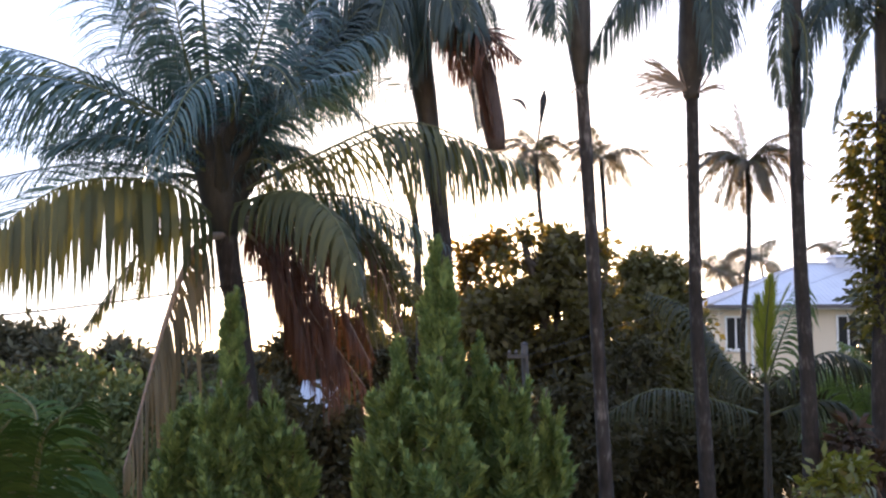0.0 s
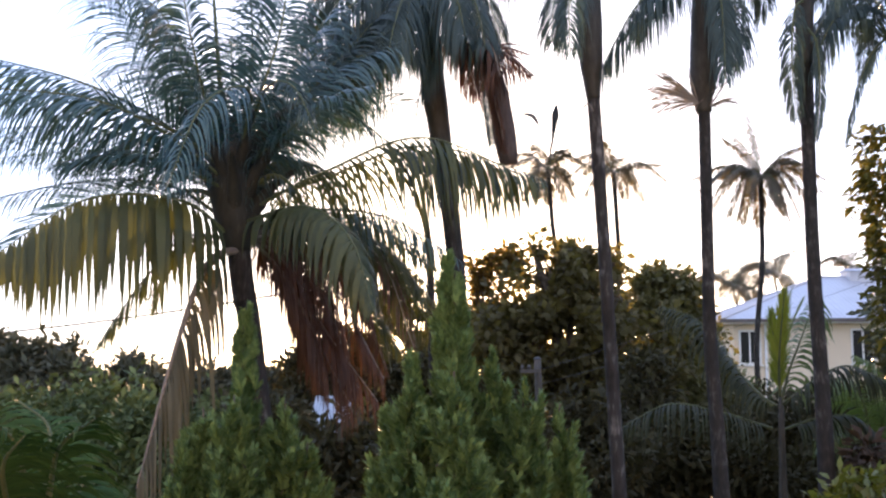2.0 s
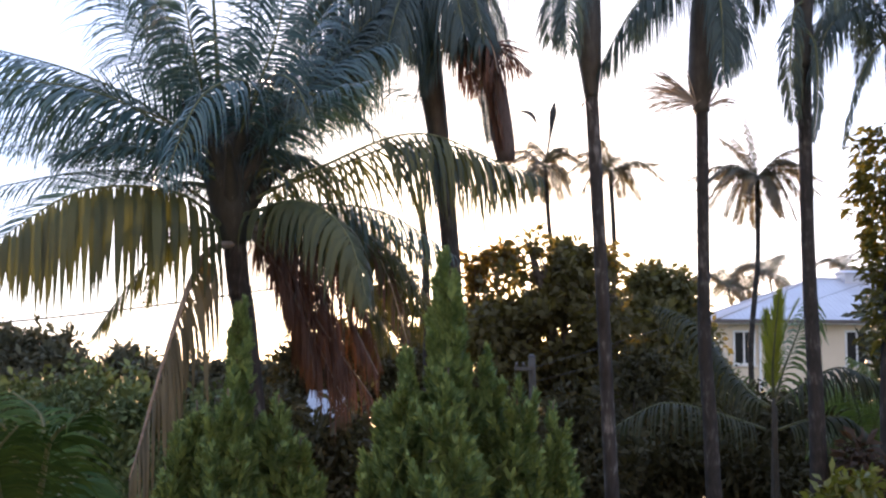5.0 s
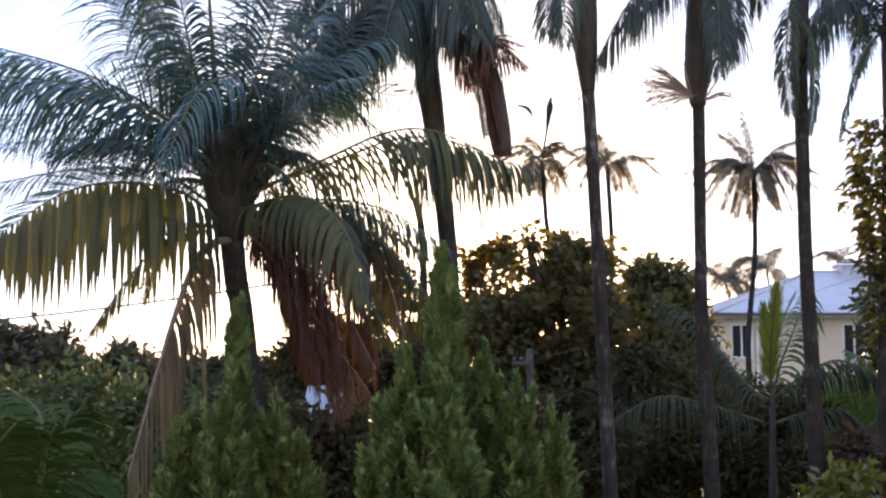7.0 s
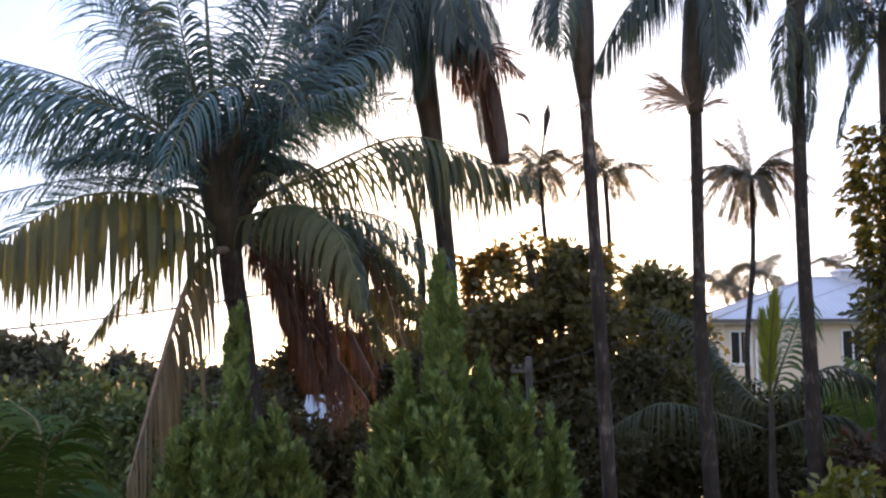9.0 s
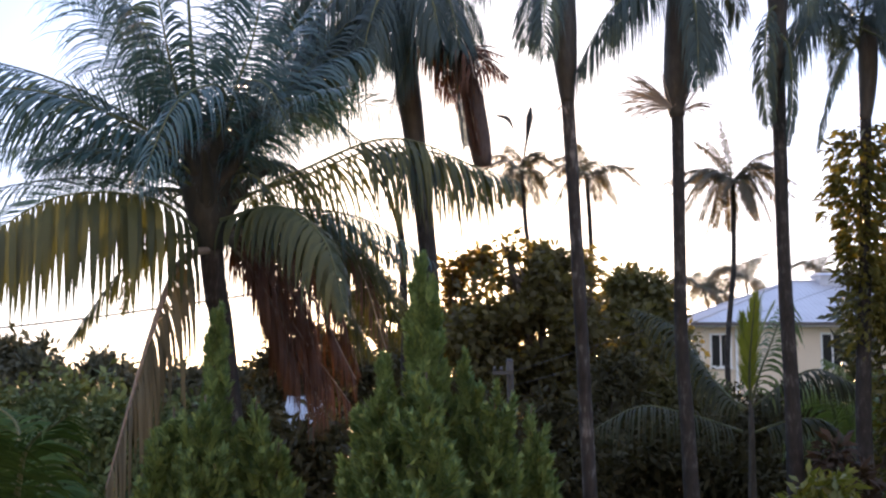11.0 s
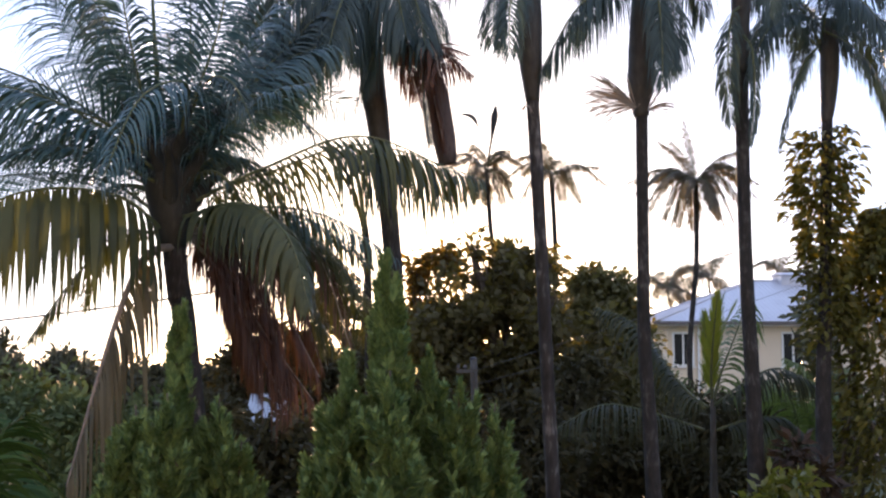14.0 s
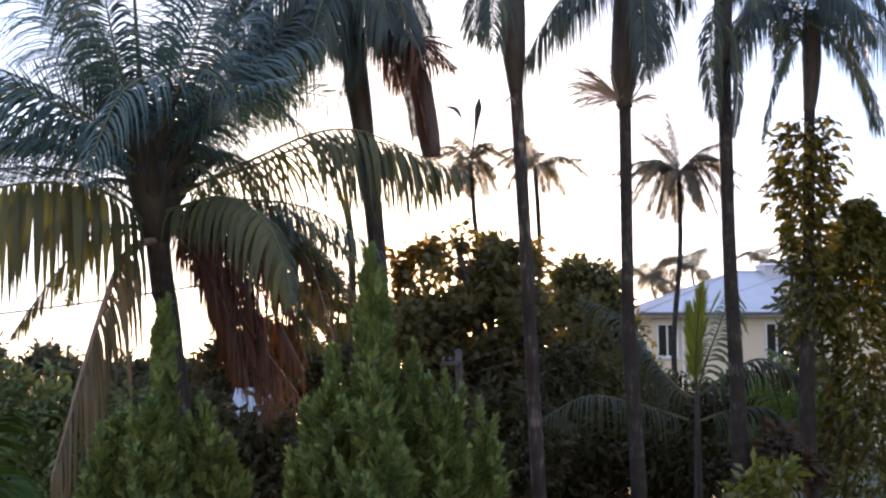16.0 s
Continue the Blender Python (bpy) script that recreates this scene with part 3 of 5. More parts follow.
# ---------------------------------------------------------------- pole and cables
def power_pole():
    x, y, z = (1.56, 22.00, 3.68)
    ob = thing("power_pole", (x + 0.1, y, 0), "weathered grey timber power pole with small bracket", "power pole")
    part("pole", Shape().tube(curve([(x + 0.1, y, 0), (x + 0.04, y, 1.8), (x, y, z)], 10), np.linspace(0.085, 0.062, 10), 12), POLE_WOOD, ob)
    part("pole_cap", Shape().tube([(x, y, z + 0.002), (x, y, z + 0.02), (x, y, z + 0.05)], [0.066, 0.066, 0.02], 12), DARK_METAL, ob)
    part("crossarm", Shape().box((x - 0.32, y - 0.17, z - 0.24), (x + 0.05, y - 0.09, z - 0.17)), POLE_WOOD, ob, "", False)
    for k in (-0.28, -0.16):
        part("insulator", Shape().tube([(x + k, y - 0.13, z - 0.17), (x + k, y - 0.13, z - 0.13), (x + k, y - 0.13, z - 0.09)], [0.02, 0.03, 0.012], 8), CERAMIC, ob)
    return x, y, z


PX, PY, PZ = power_pole()


def cable(a, b, sag, r, label):
    a, b = np.array(a), np.array(b)
    t = np.linspace(0, 1, 40)[:, None]
    line = a + (b - a) * t - np.array((0, 0, 1)) * 4 * sag * t * (1 - t)
    tagged(part("power_cable", Shape().tube(line, np.full(40, r), 5), DARK_METAL), label, "cable", "overhead cables")


cable((PX, PY - 0.09, PZ - 0.2), (30.09, 42.00, 13.28), 0.35, 0.004, "thin black overhead cable from the timber pole")
cable((PX, PY - 0.09, PZ - 0.45), (30.18, 42.00, 14.49), 1.1, 0.004, "thin black sagging overhead cable from the timber pole")
cable((-18.85, 34.00, 4.32), (-3.61, 30.00, 5.54), 0.25, 0.028, "thin black overhead cable against the sky")

# ---------------------------------------------------------------- the large feather palm
rg = np.random.default_rng(11)
main = palm("palm_tree", (-1.2, 10.0, 0.0), [(-1.61, 10.00, 3.52), (-1.70, 10.00, 4.08), (-1.76, 10.00, 4.57)], [0.125, 0.108, 0.1, 0.092, 0.1],
            ([(-1.74, 10.00, 4.43), (-1.77, 10.00, 4.61), (-1.80, 10.00, 5.04), (-1.82, 10.00, 5.56)], [0.1, 0.17, 0.2, 0.18, 0.08]),
            "large leaning feather palm with drooping green fronds", seed=3, shaft_mat=SHADED_HEART)
R = lambda *p, **k: frond(main, rg, p, **k)
# lower skirt
R((-1.78, 9.95, 4.54), (-2.15, 9.60, 4.81), (-2.79, 9.20, 4.76), (-3.40, 8.90, 4.28), leaf=0.98, droop=3.4, pairs=64, width=0.05, lift=-0.25, sweep=0.35, mat=PALM_LEAF_OLD, single=True, other=dict(leaf=0.62, droop=0.35, lift=1.0, sweep=1.6, width=0.017, mat=PALM_LEAF))
R((-1.83, 10.10, 4.68), (-2.43, 10.40, 5.06), (-3.25, 10.70, 5.15), (-4.28, 10.90, 5.00), leaf=0.7, droop=0.6, pairs=79, lift=0.1, width=0.010, sweep=1.3)
R((-1.70, 10.00, 4.76), (-1.00, 9.80, 5.07), (-0.21, 9.60, 5.30), (0.65, 9.40, 4.92), leaf=0.86, droop=1.2, pairs=50, width=0.023, sweep=0.7, lift=-0.5, ragged=0.2, mat=PALM_LEAF_OLD, single=True)
R((-1.66, 9.90, 4.68), (-1.12, 9.30, 4.71), (-0.73, 8.80, 4.41), (-0.55, 8.60, 3.88), leaf=0.56, droop=2.6, pairs=66, width=0.045, sweep=0.4, mat=PALM_LEAF_OLD)
R((-1.69, 10.10, 4.72), (-1.16, 10.40, 4.84), (-0.54, 10.70, 4.80), (0.06, 10.90, 4.46), leaf=0.55, droop=1.7, pairs=66, width=0.013)
R((-1.73, 10.20, 4.67), (-1.18, 10.60, 4.74), (-0.65, 10.90, 4.59), (-0.17, 11.00, 4.09), leaf=0.6, droop=1.5, pairs=66, width=0.013, mat=PALM_LEAF_OLD)
R((-1.75, 10.30, 4.65), (-1.43, 11.00, 4.81), (-1.00, 11.40, 4.54), (-0.48, 11.60, 3.64), leaf=0.6, droop=1.6, pairs=66, width=0.016, mat=PALM_LEAF_OLD)
R((-1.69, 10.10, 4.56), (-1.44, 10.30, 4.56), (-1.24, 10.50, 4.11), (-1.13, 10.60, 3.33), leaf=0.5, droop=2.4, pairs=84, width=0.014, thin=0.1, ragged=0.25, mat=RED_LEAF, stalk=DEAD_STALK, label="withered reddish-brown hanging frond")
R((-1.68, 10.20, 4.59), (-1.36, 10.50, 4.58), (-1.09, 10.70, 4.17), (-0.91, 10.80, 3.28), leaf=0.5, droop=2.4, pairs=84, width=0.014, thin=0.1, ragged=0.25, mat=RED_LEAF, stalk=DEAD_STALK, label="withered reddish-brown hanging frond")
R((-1.68, 10.20, 4.62), (-1.28, 10.60, 4.64), (-0.88, 10.90, 4.24), (-0.59, 11.10, 3.48), leaf=0.5, droop=2.4, pairs=84, width=0.014, thin=0.1, ragged=0.25, mat=RED_LEAF, stalk=DEAD_STALK, label="withered reddish-brown hanging frond")
R((-1.74, 10.40, 4.57), (-1.55, 10.80, 4.54), (-1.35, 11.00, 4.04), (-1.28, 11.10, 3.53), leaf=0.5, droop=2.4, pairs=84, width=0.014, thin=0.1, ragged=0.25, mat=RED_LEAF, stalk=DEAD_STALK, label="withered reddish-brown hanging frond")
R((-1.73, 10.60, 4.74), (-1.12, 11.00, 4.77), (-0.65, 11.30, 4.50), (-0.36, 11.50, 3.80), leaf=0.5, droop=1.3, pairs=70, width=0.016, thin=0.1, sweep=0.9, mat=PALM_LEAF_OLD)
R((-1.74, 10.70, 4.73), (-1.24, 11.10, 4.67), (-0.82, 11.40, 4.25), (-0.60, 11.60, 3.54), leaf=0.5, droop=1.3, pairs=70, width=0.016, thin=0.1, sweep=0.9, mat=PALM_LEAF_OLD)
R((-1.73, 10.50, 4.73), (-1.28, 11.00, 4.84), (-0.74, 11.50, 4.71), (-0.24, 11.90, 4.31), leaf=0.5, droop=1.3, pairs=70, width=0.016, thin=0.1, sweep=0.9, mat=PALM_LEAF_OLD)
R((-1.72, 10.40, 4.69), (-1.22, 10.90, 4.88), (-0.68, 11.40, 4.81), (-0.15, 11.80, 4.47), leaf=0.55, droop=1.0, pairs=60, width=0.02, sweep=1.0, mat=PALM_LEAF_OLD)
R((-1.73, 10.50, 4.68), (-1.13, 11.10, 4.77), (-0.64, 11.60, 4.56), (-0.19, 12.00, 3.98), leaf=0.55, droop=1.0, pairs=60, width=0.02, sweep=1.0, mat=PALM_LEAF_OLD)
for dx, low, tip in ((0.0, 0.0, 0.0), (-0.16, 0.05, -0.12), (0.12, 0.08, 0.1), (-0.05, -0.12, 0.22), (0.05, -0.05, -0.1), (-0.1, -0.2, 0.05)):
    a, b, c, d = (-1.74, 10.10, 4.63), (-1.38, 10.40, 4.49), (-1.08, 10.60, 3.99), (-0.80, 10.60, 3.30)
    R(a, (b[0] + dx * 0.5, b[1] + dx, b[2] + low), (c[0] + dx, c[1] + dx, c[2] + low), (d[0] + tip + dx, d[1], d[2] + low), leaf=0.6, droop=2.2, pairs=90,
      width=0.012, thin=0.22, twist=4 * dx, ragged=0.25, mat=RED_LEAF, stalk=DEAD_STALK, label="withered reddish-brown hanging frond")
R((-1.78, 10.40, 4.68), (-1.13, 10.80, 4.66), (-0.54, 11.10, 4.33), (-0.07, 11.30, 3.71), leaf=0.6, droop=1.2, pairs=64, width=0.015, thin=0.1, mat=PALM_LEAF_OLD, twist=0.6)
R((-1.76, 10.30, 4.67), (-1.17, 10.70, 4.68), (-0.63, 10.90, 4.46), (-0.33, 11.00, 3.65), leaf=0.55, droop=1.2, pairs=64, width=0.013, thin=0.15, mat=RED_LEAF, stalk=DEAD_STALK, twist=-0.7,
  label="withered reddish-brown hanging frond")
R((-1.84, 10.00, 4.57), (-2.12, 9.90, 4.51), (-2.43, 9.80, 4.25), (-2.85, 9.80, 3.66), leaf=0.34, droop=2.0, pairs=54, width=0.016, mat=PALM_LEAF_OLD, thin=0.25)
R((-1.86, 10.10, 4.56), (-2.23, 10.40, 4.62), (-2.51, 10.60, 4.45), (-2.65, 10.70, 3.98), leaf=0.34, droop=2.0, pairs=44, width=0.016, mat=PALM_LEAF_OLD, thin=0.25)
R((-1.73, 9.95, 4.45), (-1.93, 9.70, 4.32), (-2.11, 9.50, 3.74), (-2.39, 9.35, 2.57), leaf=0.74, droop=2.0, pairs=60, width=0.03, ragged=0.28, mat=DEAD_LEAF, stalk=DEAD_STALK,
  label="dead tan frond hanging to the shrubs", stalk_r=0.034, bare=0.1, single=True, sweep=0.8, lift=-0.1, other=dict(leaf=0.3, droop=2.2, sweep=0.9, width=0.026, lift=-0.3, mat=DEAD_LEAF))
R((-1.72, 10.10, 4.84), (-1.05, 10.00, 5.04), (-0.21, 9.90, 5.29), (0.76, 9.80, 5.00), leaf=0.85, droop=2.6, pairs=54, width=0.016, bare=0.5, mat=ROW_LEAF)
# the middle tier, spreading to the left
R((-1.84, 10.00, 5.07), (-2.42, 9.80, 5.53), (-2.99, 9.60, 5.79), (-3.77, 9.50, 5.99), leaf=0.95, droop=0.75, pairs=72, sweep=0.8, lift=-0.25, width=0.017)
R((-1.83, 9.90, 5.01), (-2.29, 9.50, 5.36), (-2.77, 9.20, 5.55), (-3.52, 9.00, 5.60), leaf=0.8, droop=0.81, pairs=56, sweep=0.9, lift=-0.25, width=0.015)
R((-1.86, 10.10, 5.04), (-2.48, 10.40, 5.37), (-3.27, 10.70, 5.64), (-4.35, 10.90, 5.67), leaf=0.85, lift=-0.3, droop=0.66, pairs=71, sweep=0.9, width=0.013)
R((-1.85, 9.90, 5.10), (-2.14, 9.70, 5.34), (-2.43, 9.50, 5.46), (-2.79, 9.40, 5.56), leaf=0.5, droop=0.09, pairs=37, lift=0.75, sweep=0.9, width=0.016, thin=0.15)
R((-1.82, 9.90, 4.93), (-2.16, 9.60, 5.08), (-2.55, 9.40, 5.15), (-3.01, 9.30, 5.07), leaf=0.6, droop=0.54, pairs=69, sweep=1.1, width=0.013)
R((-1.90, 10.30, 4.95), (-2.57, 11.00, 5.29), (-3.37, 11.60, 5.59), (-4.50, 12.00, 5.61), leaf=0.8, droop=0.54, pairs=69, sweep=1.1, width=0.013)
# upright inner fronds
R((-1.87, 10.00, 5.16), (-2.07, 9.90, 5.67), (-2.29, 9.80, 6.17), (-2.65, 9.70, 6.81), leaf=0.85, droop=0.90, pairs=81, lift=0.05, sweep=0.8, width=0.016)
R((-1.92, 10.20, 5.20), (-2.25, 10.40, 5.73), (-2.61, 10.70, 6.32), (-3.29, 11.00, 7.15), leaf=0.8, droop=0.94, pairs=74, lift=0.0, sweep=0.8, width=0.015)
R((-1.85, 9.90, 5.19), (-1.98, 9.70, 5.67), (-2.06, 9.50, 6.13), (-2.14, 9.40, 6.65), leaf=0.5, droop=0.86, pairs=69, lift=-0.1, sweep=0.8, width=0.017)
R((-1.78, 10.00, 5.21), (-1.59, 10.00, 5.74), (-1.42, 10.00, 6.27), (-1.32, 10.00, 6.95), leaf=0.72, droop=0.65, pairs=79, lift=0.0, sweep=0.6, twist=0.5, width=0.015)
R((-1.81, 10.20, 5.22), (-1.60, 10.50, 5.78), (-1.32, 10.80, 6.34), (-0.93, 11.00, 6.98), leaf=0.8, droop=0.86, pairs=76, lift=-0.05, sweep=0.7, twist=0.3, width=0.015)
R((-1.75, 10.10, 5.18), (-1.40, 10.30, 5.66), (-0.98, 10.50, 6.10), (-0.44, 10.60, 6.38), leaf=0.75, droop=1.08, pairs=76, lift=-0.1, sweep=0.7, width=0.016)
R((-1.73, 10.00, 5.11), (-1.27, 9.70, 5.41), (-0.91, 9.50, 5.62), (-0.61, 9.40, 5.68), leaf=0.55, droop=0.86, pairs=66, lift=0.0, sweep=0.9, width=0.013)
R((-1.75, 10.30, 5.12), (-1.46, 10.80, 5.51), (-1.15, 11.20, 5.82), (-0.80, 11.50, 5.97), leaf=0.6, droop=0.50, pairs=57, sweep=1.2, width=0.012)
R((-1.74, 10.10, 5.01), (-1.70, 10.70, 5.21), (-1.61, 11.30, 5.42), (-1.44, 11.90, 5.66), leaf=0.85, droop=0.11, pairs=49, width=0.011, sweep=0.8, lift=0.05)
R((-1.82, 10.10, 5.25), (-1.74, 10.30, 5.81), (-1.73, 10.50, 6.36), (-1.78, 10.60, 7.06), leaf=0.55, droop=0.72, pairs=66, sweep=0.7, twist=0.8, width=0.013)
for k in range(9):                         # the back of the crown, seen between the nearer fronds
    a = 0.15 + (k + 0.5) * math.pi * 1.05 / 9 + rg.normal(0, 0.05)
    o = np.array((math.cos(a), 0.75 + 0.25 * math.sin(a * 3), 0.0))
    high = 0.75 + 0.75 * ((k * 0.618) % 1.0)
    c = np.array((-1.79, 10.15, 5.0))
    R(c, c + o * 0.45 + (0, 0, 0.75 * high), c + o * 0.95 + (0, 0, 1.25 * high), c + o * 1.65 + (0, 0, 1.35 * high), leaf=0.62, droop=0.8, pairs=64, sweep=0.8, width=0.014, twist=rg.normal(0, 0.4))
for k in range(14):                         # old leaf bases wrapped round the heart of the crown, its shade put into their tone
    a = k * 2.4
    o = np.array((math.cos(a), math.sin(a), 0.0))
    c = np.array((-1.77, 10.0, 4.62 + 0.04 * k))
    g = Shape()
    g.tube(curve([c + o * 0.05, c + o * 0.15 + (0, 0, 0.16), c + o * 0.3 + (0, 0, 0.36), c + o * 0.5 + (0, 0, 0.5)], 10), np.linspace(0.085, 0.022, 10), 8)
    part("leaf_base", g, SHADED_HEART, main)
for k in range(9):                          # short inner fronds that crowd the heart of the crown
    a = k * 2.4
    c = (-1.79, 10.00, 4.82)
    if math.sin(a) < -0.35:
        continue
    r1, up1 = 0.55 + 0.25 * rg.random(), 0.25 + 0.5 * rg.random()
    o = np.array((math.cos(a), math.sin(a), 0.0))
    c = np.array(c) + (0, 0, 0.25 - 0.04 * k)
    R(c, c + o * r1 * 0.5 + (0, 0, up1 * 0.8), c + o * r1 + (0, 0, up1), c + o * r1 * 1.7 + (0, 0, up1 * 0.4), leaf=0.4, droop=0.9, pairs=46, width=0.014, stalk_r=0.024, bare=0.03, mat=ROW_LEAF)
for k in range(6):
    a = 0.3 + k * 2.4
    c = np.array((-1.79, 10.00, 4.73)) + (0, 0, 0.12 - 0.03 * k)
    if math.sin(a) < -0.35:
        continue
    r1, up1 = 0.5 + 0.3 * rg.random(), 0.12 + 0.25 * rg.random()
    o = np.array((math.cos(a), math.sin(a), 0.0))
    R(c, c + o * r1 * 0.5 + (0, 0, up1), c + o * r1 + (0, 0, up1 * 0.8), c + o * r1 * 1.6 + (0, 0, -0.25), leaf=0.3, droop=1.2, pairs=34, stalk_r=0.03, bare=0.03, mat=ROW_LEAF)
R((-1.75, 10.10, 5.18), (-1.36, 10.40, 5.75), (-0.95, 10.70, 6.28), (-0.50, 10.90, 6.84), leaf=0.65, droop=0.9, pairs=80, width=0.015, sweep=0.8, mat=ROW_LEAF)
# arching towards the camera
R((-1.73, 9.90, 5.19), (-1.55, 9.30, 5.62), (-1.78, 8.70, 5.39), (-1.96, 8.30, 4.69), leaf=0.52, droop=1.9, pairs=46, width=0.016, sweep=0.45, lift=0.25)
R((-1.71, 9.90, 5.19), (-1.45, 9.40, 5.64), (-1.18, 9.00, 5.59), (-0.96, 8.80, 5.18), leaf=0.4, droop=1.6, pairs=40, width=0.012, lift=0.2, mat=ROW_LEAF)
spear = Shape()
spear.tube([(-1.81, 10.00, 5.21), (-1.92, 10.00, 5.88), (-1.99, 10.00, 6.76)], [0.026, 0.022, 0.012], 7)
part("spear_leaf", spear, RACHIS, main, "unopened upright spear leaf")


# ---------------------------------------------------------------- the row of slender palms
ROW = "row of slender palms"


def row_palm(base, axis, radii, shaft, seed, label, bark=None):
    return palm("palm_tree", base, axis, radii, shaft, label, ROW, bark, seed=seed)


p2 = row_palm((0.3, 11.6, 0), [(0.09, 11.60, 3.88), (0.03, 11.60, 4.75), (-0.07, 11.60, 5.60)], [0.11, 0.1, 0.09, 0.086, 0.09],
              ([(-0.06, 11.60, 5.57), (-0.10, 11.60, 5.85), (-0.18, 11.60, 6.52), (-0.22, 11.60, 7.48)], [0.098, 0.118, 0.122, 0.115, 0.09]), 21,
              "tall palm with dark swollen crownshaft and brown hanging frond")
S = lambda *p, **k: frond(p2, rg, p, **{"mat": ROW_LEAF, **k})
S((-0.22, 11.60, 7.43), (-0.51, 11.40, 7.13), (-0.85, 11.20, 6.63), (-1.16, 11.00, 5.83), leaf=0.92, droop=2.2, pairs=92, width=0.012)
S((-0.23, 11.70, 7.52), (-0.61, 12.20, 7.69), (-1.11, 12.60, 7.59), (-1.62, 12.90, 7.12), leaf=0.98, droop=2.0, pairs=92, width=0.014)
S((-0.21, 11.50, 7.33), (-0.34, 11.00, 7.06), (-0.47, 10.60, 6.56), (-0.55, 10.40, 6.05), leaf=0.67, droop=1.8, pairs=78, width=0.012)
S((-0.20, 11.70, 7.46), (0.09, 12.00, 7.45), (0.38, 12.20, 7.28), (0.59, 12.40, 6.86), leaf=0.73, droop=2.0, pairs=84, width=0.014)
S((-0.20, 11.50, 7.39), (0.03, 11.20, 7.23), (0.24, 11.00, 6.89), (0.34, 10.80, 6.36), leaf=0.79, droop=2.0, pairs=84, width=0.014)
S((-0.21, 11.40, 7.24), (-0.13, 11.10, 7.03), (-0.08, 11.00, 6.57), (-0.25, 10.90, 5.96), leaf=0.51, droop=1.6, pairs=70, width=0.014)
S((-0.13, 11.50, 6.60), (0.09, 11.30, 6.58), (0.40, 11.20, 6.49), (0.77, 11.10, 6.18), leaf=0.4, droop=1.3, pairs=40, width=0.012, thin=0.3, mat=RED_LEAF, stalk=DEAD_STALK,
  label="brown withering frond")
S((-0.10, 11.50, 6.55), (0.17, 11.40, 6.57), (0.38, 11.35, 6.34), (0.51, 11.30, 5.57), leaf=0.42, droop=2.2, pairs=70, width=0.012, mat=RED_LEAF, stalk=DEAD_STALK,
  label="dead brown frond hanging down")
S((-0.14, 11.50, 6.66), (0.03, 11.30, 6.55), (0.16, 11.20, 6.36), (0.27, 11.10, 6.01), leaf=0.5, droop=2.2, pairs=60, width=0.011, mat=RED_LEAF, stalk=DEAD_STALK, label="brown withering frond")
S((-0.23, 11.50, 7.37), (-0.65, 11.20, 7.13), (-1.00, 11.00, 6.66), (-1.20, 10.90, 6.10), leaf=0.85, droop=1.6, pairs=96, width=0.014)
S((-0.23, 11.70, 7.32), (-0.49, 12.00, 7.25), (-0.76, 12.20, 6.95), (-0.97, 12.30, 6.51), leaf=0.7, droop=1.6, pairs=84, width=0.014)
S((-0.23, 11.80, 7.53), (-0.79, 12.20, 7.67), (-1.30, 12.60, 7.44), (-1.69, 12.90, 6.91), leaf=0.9, droop=1.5, pairs=90, width=0.014)
sheath = Shape()
sheath.tube(curve([(0.35, 11.40, 6.52), (0.47, 11.40, 6.08), (0.57, 11.40, 5.39)], 12), [0.03, 0.05, 0.07, 0.085, 0.095, 0.1, 0.104, 0.106, 0.108, 0.108, 0.1, 0.085], 10)
part("leaf_sheath", sheath, OLD_SHEATH, p2, "old brown leaf sheath hanging loose")
for tip in ((0.72, 11.20, 6.48), (0.79, 11.20, 6.39), (0.82, 11.20, 6.19), (0.74, 11.10, 6.29)):      # bare bent twigs
    root = np.array((0.36, 11.20, 6.43))
    tip = np.array(tip)
    part("twig", Shape().tube(curve([root, (root + tip) / 2 + (0, 0, 0.05), tip], 10), np.linspace(0.014, 0.005, 10), 6), RED_TWIG, p2)
S((-0.04, 11.30, 6.50), (0.18, 11.20, 6.50), (0.39, 11.10, 6.40), (0.59, 11.00, 6.22), leaf=0.5, pairs=44, sweep=0.3, thin=0.15, droop=1.9, width=0.013, mat=RED_LEAF, stalk=DEAD_STALK, label="brown withering frond")
S((0.13, 11.40, 6.52), (0.33, 11.30, 6.41), (0.43, 11.25, 6.02), (0.53, 11.20, 5.51), leaf=0.3, droop=2.4, pairs=64, width=0.012, twist=0.8, mat=RED_LEAF, stalk=DEAD_STALK, label="dead brown frond hanging down")
S((0.13, 11.60, 6.61), (0.32, 11.60, 6.49), (0.38, 11.60, 6.10), (0.41, 11.60, 5.63), leaf=0.32, droop=2.6, pairs=54, width=0.012, twist=-0.6, mat=ROW_LEAF)
for k in range(4):
    S((-0.22, 11.60, 7.31), ((-0.46, 11.40, 7.08)[0] - 0.1 * k, 11.4 + 0.3 * k, (-0.46, 11.40, 7.08)[2]), ((-0.71, 11.20, 6.77)[0] - 0.12 * k, 11.2 + 0.5 * k, (-0.71, 11.20, 6.77)[2] + 0.05 * k),
      ((-0.96, 11.00, 6.31)[0] - 0.1 * k, 11.0 + 0.7 * k, (-0.96, 11.00, 6.31)[2]), leaf=1.04, droop=2.2, pairs=89, width=0.012)
S((-0.20, 11.40, 7.30), (-0.05, 11.00, 7.11), (0.08, 10.80, 6.83), (0.16, 10.70, 6.43), leaf=0.85, droop=2.2, pairs=92, width=0.012)
S((-0.23, 11.40, 7.24), (-0.31, 11.10, 7.03), (-0.37, 10.90, 6.70), (-0.39, 10.80, 6.25), leaf=0.73, droop=1.9, pairs=86, width=0.012)
